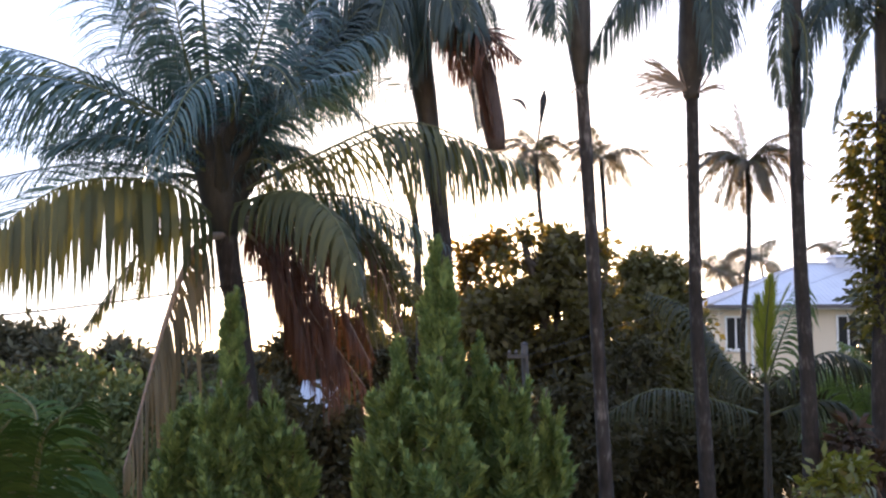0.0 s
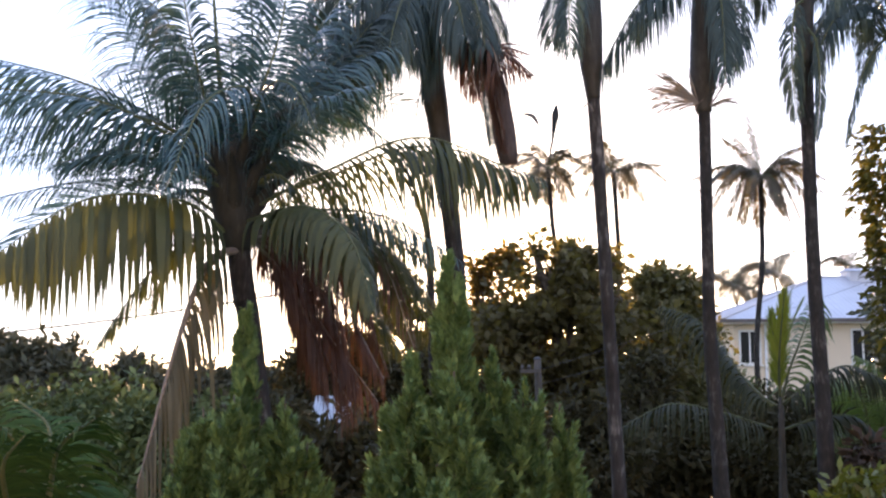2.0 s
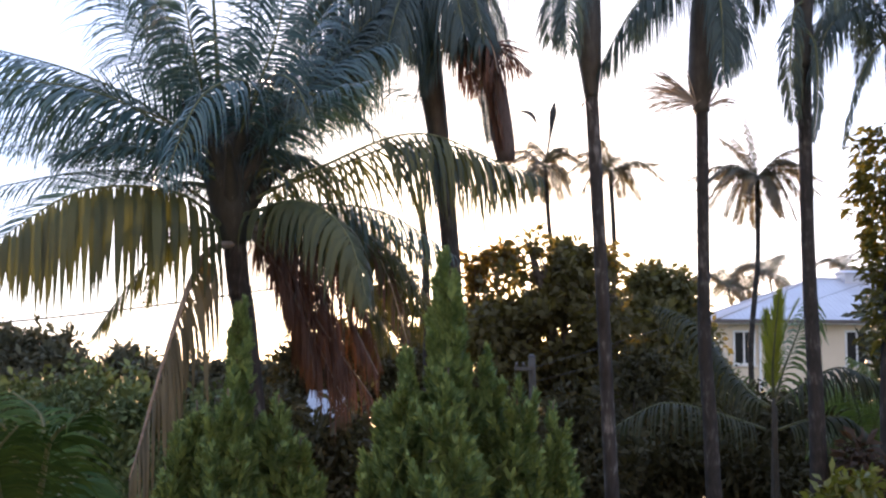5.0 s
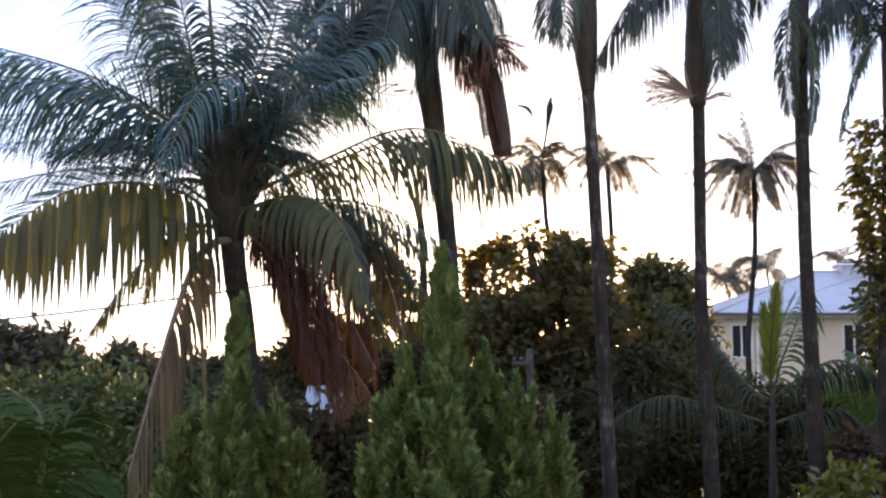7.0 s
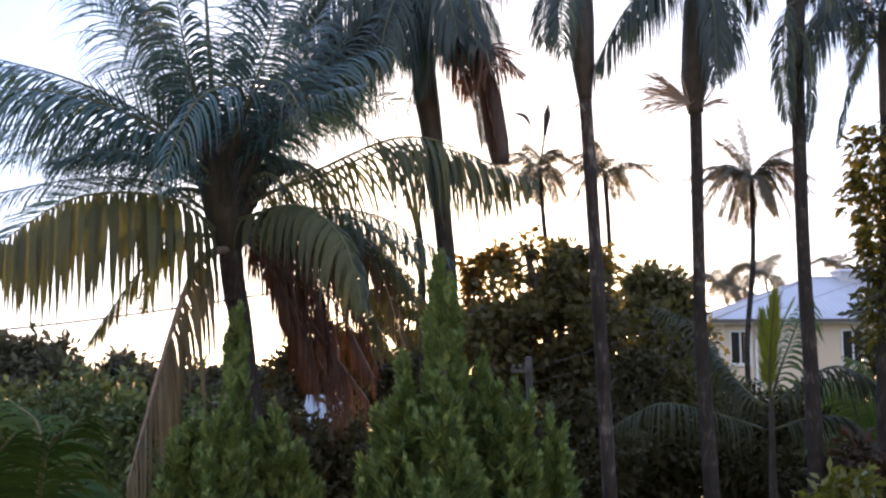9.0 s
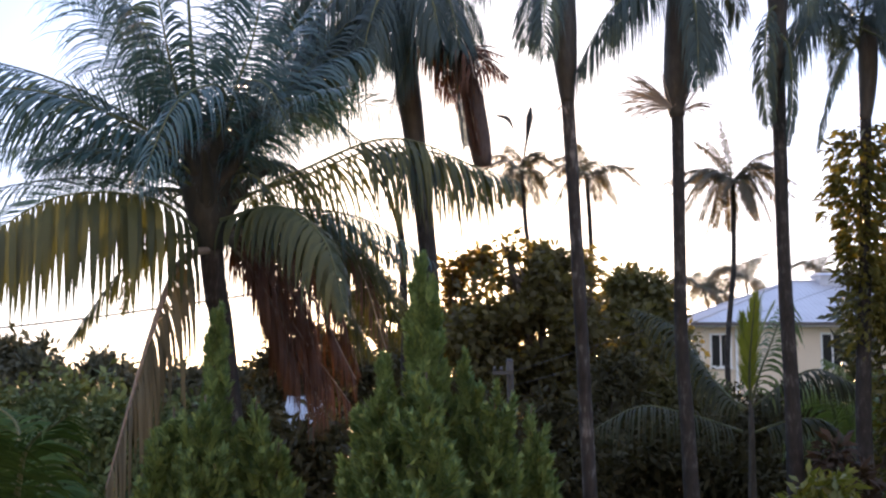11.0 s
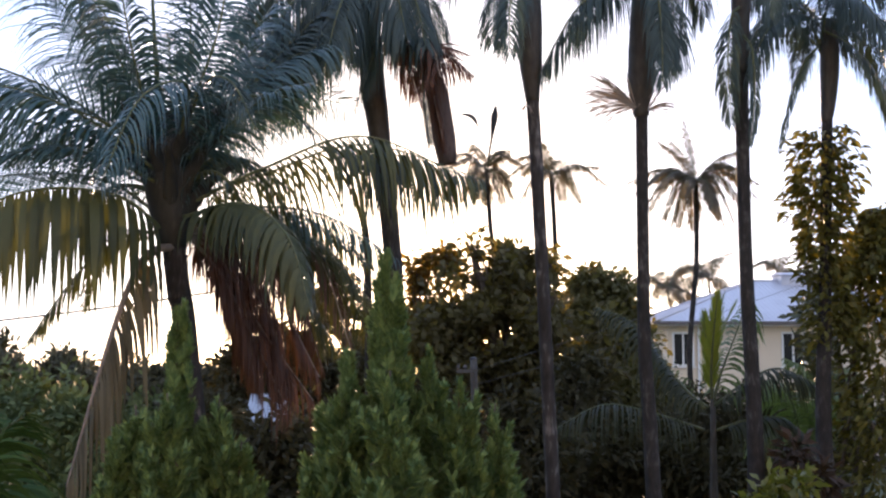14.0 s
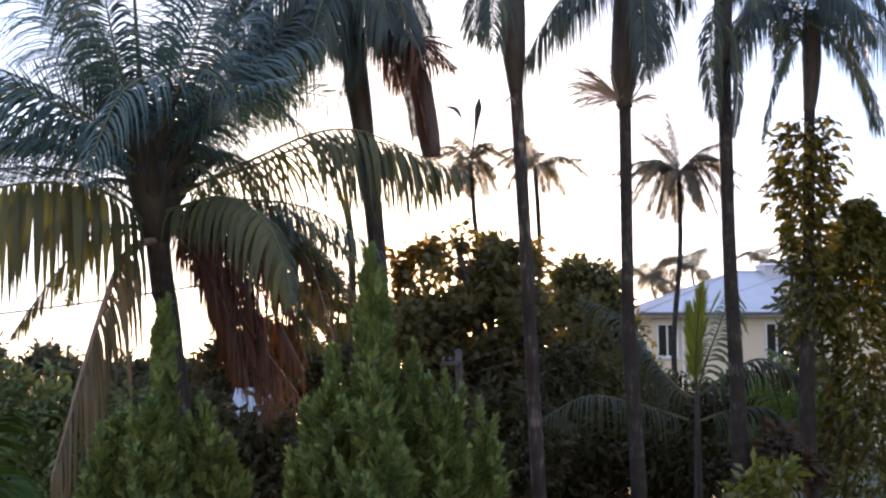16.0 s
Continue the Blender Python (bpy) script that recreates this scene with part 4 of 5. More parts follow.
for k in range(3):
    S((-0.07, 11.50, 6.60), ((0.14, 11.40, 6.57)[0], 11.4 - 0.15 * k, (0.14, 11.40, 6.57)[2]), ((0.29, 11.30, 6.41)[0] + 0.05 * k, 11.3 - 0.2 * k, (0.29, 11.30, 6.41)[2]),
      ((0.35, 11.20, 6.09)[0] + 0.06 * k, 11.2 - 0.2 * k, (0.35, 11.20, 6.09)[2]), leaf=0.62, droop=2.4, pairs=32, width=0.009, thin=0.35, mat=RED_LEAF, stalk=DEAD_STALK, label="dead brown frond hanging down")
S((-0.04, 11.40, 6.50), (0.26, 11.20, 6.48), (0.52, 11.10, 6.40), (0.77, 11.00, 6.16), leaf=0.26, droop=0.9, pairs=30, width=0.011, sweep=1.3, twist=0.6, mat=RED_LEAF, stalk=DEAD_STALK, label="brown withering frond")
S((-0.01, 11.50, 6.55), (0.29, 11.40, 6.58), (0.50, 11.30, 6.52), (0.73, 11.20, 6.41), leaf=0.22, droop=0.7, pairs=26, width=0.011, sweep=1.3, twist=-0.4, mat=RED_LEAF, stalk=DEAD_STALK, label="brown withering frond")
p2b = row_palm((-0.1, 14.2, 0), [(-0.21, 14.20, 3.73), (-0.24, 14.20, 4.85), (-0.31, 14.20, 5.35)], [0.07, 0.06, 0.05, 0.04], None, 22, "thin dead palm stem without a crown")

p3 = row_palm((1.75, 12.2, 0), [(1.63, 12.20, 2.79), (1.56, 12.20, 4.53), (1.48, 12.20, 6.21)], [0.09, 0.075, 0.068, 0.066, 0.068],
              ([(1.48, 12.20, 6.19), (1.47, 12.20, 6.39), (1.46, 12.20, 6.80), (1.44, 12.20, 7.81)], [0.07, 0.118, 0.132, 0.125, 0.09]), 31,
              "slender palm with pale ringed trunk and swollen crownshaft", PALE_BARK)
S = lambda *p, **k: frond(p3, rg, p, **{"mat": ROW_LEAF, **k})
S((1.43, 12.20, 7.75), (1.24, 12.00, 7.62), (1.08, 11.90, 7.24), (1.03, 11.80, 6.69), leaf=0.61, droop=1.7, pairs=78, width=0.014)
S((1.43, 12.10, 7.66), (1.27, 11.70, 7.40), (1.17, 11.40, 6.91), (1.16, 11.30, 6.44), leaf=0.51, droop=1.7, pairs=73, width=0.014)
S((1.46, 12.30, 7.79), (1.77, 12.50, 7.98), (2.08, 12.60, 7.77), (2.27, 12.70, 7.31), leaf=0.67, droop=1.8, pairs=78, width=0.014)
S((1.45, 12.30, 7.85), (1.24, 12.60, 8.27), (0.89, 12.80, 8.09), (0.59, 12.90, 7.62), leaf=0.73, droop=1.6, pairs=78, width=0.014)

p4 = row_palm((2.82, 12.6, 0), [(2.73, 12.60, 2.65), (2.68, 12.60, 3.69), (2.68, 12.60, 4.69), (2.69, 12.60, 6.17)], [0.105, 0.088, 0.074, 0.066, 0.066],
              ([(2.69, 12.60, 6.13), (2.68, 12.60, 6.30), (2.71, 12.60, 6.91), (2.76, 12.60, 7.96)], [0.072, 0.145, 0.15, 0.14, 0.13, 0.11]), 41,
              "slender palm with swollen crownshaft and pale flower broom")
S = lambda *p, **k: frond(p4, rg, p, **{"mat": ROW_LEAF, **k})
S((2.72, 12.50, 7.80), (2.38, 12.30, 7.55), (1.94, 12.10, 7.15), (1.56, 12.00, 6.51), leaf=0.76, droop=2.2, pairs=92, width=0.014)
S((2.77, 12.70, 7.81), (2.60, 13.10, 7.82), (2.34, 13.40, 7.66), (2.11, 13.60, 7.26), leaf=0.73, droop=2.0, pairs=81, width=0.014)
S((2.75, 12.50, 7.80), (2.88, 12.30, 7.55), (2.95, 12.20, 7.16), (2.90, 12.10, 6.60), leaf=0.67, droop=2.0, pairs=84, width=0.014)
S((2.73, 12.40, 7.64), (2.76, 12.10, 7.36), (2.78, 12.00, 6.92), (2.76, 11.90, 6.31), leaf=0.51, droop=1.9, pairs=73, width=0.014)
S((2.80, 12.70, 7.87), (3.14, 13.00, 7.91), (3.44, 13.20, 7.79), (3.59, 13.30, 7.43), leaf=0.61, droop=1.8, pairs=76, width=0.014)


def broom(parent, base, way, count, length, spread, seed, label):
    """A tuft of thin pale strands from one point below the crownshaft."""
    rng = np.random.default_rng(seed)
    b = np.repeat(np.array(base)[None], count, 0)
    d = unit(np.array(way)[None] + rng.normal(0, spread, (count, 3)) * np.array((1.0, 0.4, 1.3)))
    g = Shape()
    blades(g, b, d, unit(np.cross(d, np.array((0.0, 1.0, 0.2)))), length * (0.75 + 0.4 * rng.random(count)), np.full(count, 0.009), 0.12 + 0.4 * rng.random(count), 7, (0.5, 1.0, 1.1, 1.0, 0.2))
    part("flower_broom", g, BROOM, parent, label)


broom(p4, (2.61, 12.50, 6.21), (-0.8, -0.1, 0.5), 66, 0.66, 0.3, 1, "pale drying flower broom")
broom(p4, (2.73, 12.50, 6.18), (0.8, -0.3, 0.3), 18, 0.36, 0.25, 2, "pale drying flower broom")
broom(p3, (1.41, 12.15, 6.15), (-0.4, -0.2, -0.5), 5, 0.12, 0.3, 3, "small drying flower stub")
S((2.75, 12.50, 7.62), (2.86, 12.40, 7.40), (2.91, 12.30, 7.07), (2.89, 12.20, 6.50), leaf=0.5, droop=1.9, pairs=68, width=0.012)

p5 = row_palm((3.9, 12.9, 0), [(3.91, 12.90, 2.75), (3.86, 12.90, 4.60), (3.86, 12.90, 6.75)], [0.115, 0.1, 0.08, 0.073, 0.078],
              ([(3.85, 12.90, 6.68), (3.87, 12.90, 7.25), (3.89, 12.90, 7.75), (3.91, 12.90, 8.51)], [0.09, 0.10, 0.13, 0.10]), 51,
              "slender palm with ringed grey trunk and hanging fronds")
S = lambda *p, **k: frond(p5, rg, p, **{"mat": ROW_LEAF, **k})
S((3.83, 12.80, 7.40), (3.71, 12.70, 7.25), (3.63, 12.60, 6.73), (3.66, 12.60, 6.06), leaf=0.37, droop=1.6, pairs=76, width=0.014)
S((3.80, 12.80, 7.22), (3.67, 12.70, 7.09), (3.61, 12.70, 7.00), (3.53, 12.70, 6.85), leaf=0.16, droop=1.4, pairs=19, width=0.014)
S((3.84, 12.70, 7.06), (3.90, 12.60, 6.85), (3.91, 12.60, 6.36), (3.85, 12.60, 5.82), leaf=0.16, droop=1.5, pairs=70, width=0.014)
S((3.89, 12.80, 8.35), (3.95, 12.40, 8.01), (3.98, 12.20, 7.51), (3.95, 12.10, 7.07), leaf=0.49, droop=1.7, pairs=76, width=0.014)

p6 = row_palm((4.98, 13.3, 0), [(4.80, 13.30, 2.45), (4.87, 13.30, 4.45), (4.95, 13.30, 6.27)], [0.115, 0.1, 0.085, 0.066, 0.062],
              ([(4.94, 13.30, 6.24), (4.97, 13.30, 6.47), (5.00, 13.30, 6.90), (5.01, 13.30, 7.42)], [0.064, 0.09, 0.108, 0.105, 0.09]), 61,
              "slender palm with green crown above a leafy climber")
S = lambda *p, **k: frond(p6, rg, p, **{"mat": ROW_LEAF, **k})
S((4.86, 13.20, 7.34), (4.49, 13.00, 7.40), (4.14, 12.80, 7.15), (3.87, 12.70, 6.63), leaf=0.61, droop=2.0, pairs=84, width=0.014)
S((4.80, 13.10, 7.05), (4.57, 12.90, 6.81), (4.38, 12.80, 6.41), (4.22, 12.80, 5.80), leaf=0.18, droop=1.6, pairs=70, width=0.014)
S((4.91, 13.20, 7.27), (5.20, 13.10, 7.05), (5.45, 13.00, 6.65), (5.64, 13.00, 6.02), leaf=0.55, droop=2.0, pairs=81, width=0.014)
S((4.98, 13.40, 7.39), (5.48, 13.60, 7.59), (6.01, 13.80, 7.45), (6.54, 14.00, 6.96), leaf=0.73, droop=2.0, pairs=84, width=0.014)
S((4.85, 13.10, 7.37), (4.88, 12.70, 7.50), (5.06, 12.40, 7.34), (5.25, 12.20, 6.86), leaf=0.61, droop=1.8, pairs=78, width=0.014)
S((4.93, 13.40, 7.46), (4.71, 13.80, 7.92), (4.51, 14.10, 8.09), (4.36, 14.30, 7.80), leaf=0.5, droop=1.6, pairs=78, width=0.014)
S((4.91, 13.30, 7.49), (4.87, 13.30, 8.02), (4.72, 13.20, 8.44), (4.38, 13.10, 8.66), leaf=0.67, droop=1.4, pairs=76, width=0.014)

for k in range(6):                           # the rest of the last palm's crown
    a = 0.5 + k * 1.05
    c = np.array((4.91, 13.30, 7.04)) + (0, 0, 0.06 * k - 0.1)
    o = np.array((math.cos(a), math.sin(a) * 0.9, 0.0))
    S(c, c + o * 0.35 + (0, 0, 0.42), c + o * 0.7 + (0, 0, 0.42), c + o * 1.1 + (0, 0, -0.1), leaf=0.5, droop=2.0, pairs=76, width=0.014)

# ---------------------------------------------------------------- palms farther off
FAR = "palms beyond the garden"


def far_palm(base, axis, r, crown, tips, seed, leaf=0.4, label="distant thin palm in silhouette", mat=None, pairs=44, width=0.036, hang=0.9):
    rng = np.random.default_rng(seed)
    ob = palm("palm_tree", base, [*axis, crown], [r * 1.3, r * 1.1, r, r * 0.95], None, label, FAR, seed=seed)
    c = np.array(crown)
    for (dx, dz, k, sag) in tips:
        tip = c + np.array((dx, k, dz))
        mid = (c + tip) / 2 + np.array((0, 0, sag))
        frond(ob, rng, [c, mid, tip], leaf=leaf, pairs=pairs, droop=hang, width=width, stalk_r=0.02, mat=mat or FAR_PALM_LEAF, thin=0.1)
    return ob


RING_A = [(-0.7, -0.5, -0.8, 0.3), (0.9, -0.4, 0.7, 0.3), (0.1, -1.0, 0.9, 0.3), (0.6, 0.5, -0.8, 0.2)]
RING_B = [(0.9, -0.2, 0.9, 0.3), (-0.9, 0.1, 0.9, 0.3), (0.3, -1.0, -0.8, 0.35), (-0.6, -0.6, -0.9, 0.3)]
b1 = far_palm((7.0 * 0.45, 38, 0), [(3.33, 38.00, 6.39), (3.23, 38.00, 8.18)], 0.075, (3.11, 38.00, 9.88),
              [(-1.0, 0.55, 0.4, 0.25), (-1.2, 0.0, -0.6, 0.3), (-0.8, -0.9, 0.5, 0.35), (0.5, 0.75, 0.7, 0.1), (1.1, 0.1, -0.5, 0.35), (0.9, -0.9, 0.2, 0.4), (0.5, -1.2, -0.6, 0.4),
               (-0.4, -1.0, -0.7, 0.3), (-0.35, 0.9, 0.5, 0.1)] + RING_A, 71, 0.5, pairs=60, width=0.024)
part("spear_leaf", Shape().tube([(3.14, 38.00, 9.98), (3.29, 38.00, 10.88), (3.39, 38.00, 11.61), (3.43, 38.00, 11.94)], [0.03, 0.04, 0.12, 0.03], 6), PALM_BARK, b1, "withered spear leaf")
part("dry_leaf", Shape().tube(curve([(3.21, 38.00, 10.56), (2.88, 38.00, 11.23), (2.67, 38.00, 11.58), (2.31, 38.00, 11.67)], 12), [0.006, 0.006, 0.006, 0.006, 0.008, 0.012, 0.03, 0.06, 0.07, 0.06, 0.04, 0.015], 6), PALM_BARK, b1, "curled dry leaf")
far_palm((5.2, 39, 0), [(5.41, 39.00, 6.47), (5.40, 39.00, 8.30)], 0.08, (5.31, 39.00, 9.93),
         [(-1.3, 0.5, 0.5, 0.35), (-1.5, -0.2, -0.6, 0.4), (-1.0, -0.9, 0.3, 0.4), (1.6, 0.3, 0.3, 0.12), (1.75, -0.45, -0.5, 0.5), (1.1, -0.85, 0.6, 0.4), (-0.4, 1.0, -0.3, 0.1),
          (0.5, 0.6, 0.9, 0.2), (-0.6, 0.8, 0.9, 0.2)] + RING_B, 72, 0.5, pairs=60, width=0.024)
b2 = far_palm((8.6, 33, 0), [(8.25, 33.00, 3.55), (8.49, 33.00, 6.46)], 0.072, (8.52, 33.00, 8.77),
              [(-0.95, 1.15, 0.3, 0.15), (-0.25, 1.7, 0.2, 0.05), (1.3, 0.45, 0.5, 0.3), (1.65, -0.15, -0.4, 0.45), (-1.8, 0.0, 0.5, 0.35), (-1.05, -1.25, -0.4, 0.55), (1.05, -1.3, -0.2, 0.6),
               (-0.4, -1.25, 0.6, 0.5), (0.45, -1.2, -0.7, 0.5), (-1.4, -0.5, -0.9, 0.4), (1.2, 0.75, -0.6, 0.2), (-1.3, -0.9, 0.7, 0.45), (0.9, -0.9, 0.9, 0.4)] + RING_B + [(-0.5, 1.2, 0.6, 0.1), (1.5, 0.1, 0.5, 0.4), (-1.6, -0.3, -0.5, 0.45), (-1.5, -0.85, 0.2, 0.5), (1.45, -0.8, 0.2, 0.5), (-0.7, -1.45, 0.3, 0.45), (0.75, -1.45, -0.3, 0.45),
                                                (0.05, -1.35, 0.5, 0.4), (1.75, -0.45, 0.1, 0.45), (-1.75, -0.4, 0.0, 0.4)], 73, 0.42, "distant palm with full round crown", pairs=76, width=0.022, hang=0.8)


def ring(seed, reach, count=15, low=-0.75):
    """Way points of a full crown: fronds all round, the upper ones steeper."""
    rng = np.random.default_rng(seed)
    out = []
    for k in range(count):
        a = k * 2.4 + rng.normal(0, 0.2)
        e = low + (1.0 - low) * ((k * 0.618) % 1.0)
        r = reach * (1 - 0.35 * abs(e)) * (0.85 + 0.3 * rng.random())
        out.append((r * math.cos(a), e * reach * 0.75, r * math.sin(a), 0.3 * reach * (1 - 0.5 * abs(e))))
    return out


far_palm((14.5, 66, 0), [(15.49, 66.00, 6.14)], 0.07, (15.35, 66.00, 8.08), ring(1, 2.5, 18, -1.1), 74, 0.6, pairs=64, width=0.024, hang=0.9)
far_palm((17.5, 68, 0), [(18.19, 68.00, 6.86)], 0.07, (18.18, 68.00, 8.82), ring(2, 2.5, 18, -1.1), 75, 0.6, pairs=64, width=0.024, hang=0.9)
far_palm((15.8, 67, 0), [(16.66, 67.00, 6.18)], 0.07, (16.70, 67.00, 7.90), ring(3, 2.2, 18, -1.1), 77, 0.6, pairs=64, width=0.024, hang=0.9)
far_palm((22.5, 70, 0), [(22.88, 70.00, 6.96)], 0.07, (22.83, 70.00, 9.47), ring(4, 1.7, 13, -0.8), 76, 0.5, pairs=56, width=0.022, hang=0.9)


# ---------------------------------------------------------------- broadleaf trees behind
tree("broadleaf_tree", (2.3, 26, 0), [
    ((1.58, 26.00, 4.78), (0.7, 0.9, 0.72)), ((2.19, 26.00, 5.21), (0.65, 0.8, 0.65)), ((3.15, 26.00, 5.02), (0.5, 0.8, 0.6)),
    ((1.83, 26.00, 6.18), (0.3, 0.35, 0.2)), ((2.44, 26.00, 5.93), (0.25, 0.3, 0.16)), ((3.49, 26.00, 5.96), (0.24, 0.3, 0.24)), ((3.64, 26.00, 5.33), (0.2, 0.3, 0.22)), ((2.89, 26.30, 5.78), (0.25, 0.3, 0.2)), ((2.12, 26.00, 4.00), (1.5, 1.3, 1.1)),
    ((3.56, 26.00, 4.00), (1.2, 1.2, 1.0)), ((0.93, 26.50, 4.01), (0.6, 0.8, 0.7)), ((2.54, 25.50, 2.58), (1.6, 1.2, 1.0))],
     "large dark broadleaf tree with dense rounded crown", leaf=0.18, wide=0.62, density=30, per=8, trunk_r=0.25, seed=81, inner=0.5, gap=0.07)
# the big tree's open upper left, split off to take the glow-tinted leaf
tree("broadleaf_tree", (1.0, 27, 0), [((0.83, 27.00, 5.53), (0.42, 0.4, 0.35)), ((1.18, 27.00, 5.88), (0.35, 0.4, 0.2)), ((0.68, 27.00, 4.77), (0.3, 0.4, 0.5)), ((0.52, 27.00, 5.84), (0.2, 0.3, 0.16))],
     "thin-leaved tree with gaps, the low sun's glow put into its leaf colour", mat=THIN_LEAF, leaf=0.16, wide=0.6, density=26, per=8, trunk_r=0.1, seed=83, gap=0.02)
tree("broadleaf_tree", (5.0, 28, 0), [
    ((4.89, 28.00, 4.89), (0.65, 0.9, 0.65)), ((4.64, 28.00, 5.48), (0.33, 0.45, 0.28)), ((4.93, 28.00, 3.66), (0.95, 1.1, 1.1)), ((5.34, 28.00, 4.56), (0.25, 0.5, 0.5)), ((4.55, 27.00, 2.29), (1.4, 1.2, 1.2)), ((5.82, 28.00, 2.89), (0.5, 0.8, 0.6))],
     "dark broadleaf tree with rounded crown beside the house", mat=OLIVE_LEAF, leaf=0.17, wide=0.6, density=30, per=8, trunk_r=0.22, seed=82, inner=0.6, gap=-0.3)


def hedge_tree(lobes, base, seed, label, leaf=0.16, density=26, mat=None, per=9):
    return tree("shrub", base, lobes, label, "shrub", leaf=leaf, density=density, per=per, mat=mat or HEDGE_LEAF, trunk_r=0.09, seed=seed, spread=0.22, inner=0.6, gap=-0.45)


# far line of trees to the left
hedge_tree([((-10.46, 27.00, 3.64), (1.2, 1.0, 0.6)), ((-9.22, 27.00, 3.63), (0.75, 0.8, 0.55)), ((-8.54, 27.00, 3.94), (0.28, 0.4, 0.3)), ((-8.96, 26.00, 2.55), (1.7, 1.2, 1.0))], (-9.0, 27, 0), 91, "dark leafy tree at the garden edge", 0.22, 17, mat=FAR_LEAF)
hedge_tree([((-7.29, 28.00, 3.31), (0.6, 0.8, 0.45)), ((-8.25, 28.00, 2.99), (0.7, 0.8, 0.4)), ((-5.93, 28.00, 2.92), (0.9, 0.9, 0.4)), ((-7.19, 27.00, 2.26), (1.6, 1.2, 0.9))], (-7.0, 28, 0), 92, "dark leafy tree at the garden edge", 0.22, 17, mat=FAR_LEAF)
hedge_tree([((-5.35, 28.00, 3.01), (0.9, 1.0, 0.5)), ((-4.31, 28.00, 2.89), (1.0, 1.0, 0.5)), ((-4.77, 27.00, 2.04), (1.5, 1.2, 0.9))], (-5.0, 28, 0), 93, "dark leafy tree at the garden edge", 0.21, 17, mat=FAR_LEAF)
# thicket in the shade-darkened leaf colour
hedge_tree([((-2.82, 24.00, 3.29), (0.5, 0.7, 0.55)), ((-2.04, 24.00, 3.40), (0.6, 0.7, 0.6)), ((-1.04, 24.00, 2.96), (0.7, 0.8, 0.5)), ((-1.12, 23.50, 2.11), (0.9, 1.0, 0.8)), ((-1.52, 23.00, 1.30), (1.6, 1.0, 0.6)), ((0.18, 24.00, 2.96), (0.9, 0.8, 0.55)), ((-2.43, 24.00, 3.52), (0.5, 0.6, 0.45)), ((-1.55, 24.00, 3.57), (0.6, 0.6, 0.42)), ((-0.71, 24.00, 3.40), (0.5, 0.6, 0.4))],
           (-1.6, 24, 0), 94, "shrub thicket below the withered fronds, shade put into its leaf colour", 0.15, mat=SHADE_LEAF)

tree("broadleaf_tree", (-1.3, 29, 0), [((-1.67, 29.00, 4.81), (0.55, 0.5, 0.5)), ((-0.86, 29.00, 5.35), (0.4, 0.4, 0.55)), ((-2.41, 29.00, 4.15), (0.5, 0.5, 0.4)), ((-0.80, 29.00, 3.94), (0.5, 0.5, 0.3))],
     "dark leafy tree with gaps behind the withered fronds", mat=TREE_LEAF, leaf=0.17, density=20, per=8, trunk_r=0.1, seed=84, gap=0.06, wide=0.6)
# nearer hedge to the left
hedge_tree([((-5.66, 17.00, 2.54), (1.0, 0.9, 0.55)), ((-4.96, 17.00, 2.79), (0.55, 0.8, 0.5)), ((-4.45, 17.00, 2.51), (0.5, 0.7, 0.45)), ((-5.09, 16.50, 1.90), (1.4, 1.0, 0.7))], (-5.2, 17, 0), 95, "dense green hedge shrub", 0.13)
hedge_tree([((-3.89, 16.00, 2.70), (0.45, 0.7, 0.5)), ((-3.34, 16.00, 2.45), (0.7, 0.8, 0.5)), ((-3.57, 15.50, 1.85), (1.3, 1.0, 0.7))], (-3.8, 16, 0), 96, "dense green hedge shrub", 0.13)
# leaf colour carries the shade; the left lobes fill a dark gap
hedge_tree([((-1.54, 15.00, 2.24), (0.45, 0.6, 0.4)), ((-1.16, 14.60, 2.07), (0.7, 0.8, 0.6)), ((-2.24, 15.50, 2.55), (0.4, 0.6, 0.4)), ((-2.10, 15.60, 2.74), (0.18, 0.4, 0.28))], (-1.4, 15, 0), 97, "glossy shrub between two conical shrubs, shade put into its leaf colour", 0.14, mat=SHADE_LEAF)
tree("shrub", (-1.45, 17, 0), [((-1.44, 17.00, 2.54), (0.5, 0.4, 0.5)), ((-1.25, 17.00, 3.01), (0.3, 0.3, 0.3)), ((-1.75, 17.00, 2.31), (0.4, 0.3, 0.35))],
     "thin dark shrub before the shed roof", "shrub", leaf=0.15, density=9, per=7, mat=TREE_LEAF, trunk_r=0.05, seed=131, gap=0.0)
# understorey to the right, its leaves coloured dark for the shade it stands in
hedge_tree([((2.41, 19.00, 2.10), (1.1, 1.0, 0.7)), ((3.19, 18.50, 1.88), (1.1, 1.0, 0.7)), ((1.78, 18.00, 1.68), (1.0, 1.0, 0.6)), ((3.19, 20.00, 3.12), (0.6, 0.7, 0.5))], (2.8, 19, 0), 98, "understorey shrub below the palms, shade put into its leaf colour", 0.15, mat=SHADE_LEAF)
hedge_tree([((4.50, 19.00, 1.93), (1.1, 1.0, 0.6)), ((5.52, 19.50, 2.24), (1.1, 1.0, 0.8)), ((6.40, 20.00, 2.30), (0.9, 1.0, 0.6)), ((7.14, 20.00, 2.39), (1.0, 1.0, 0.7))], (5.4, 19, 0), 99, "understorey shrub below the palms, shade put into its leaf colour", 0.15, mat=SHADE_LEAF)
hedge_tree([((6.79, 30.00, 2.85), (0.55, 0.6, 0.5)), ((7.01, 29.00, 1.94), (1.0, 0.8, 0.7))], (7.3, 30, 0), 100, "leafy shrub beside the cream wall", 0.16)


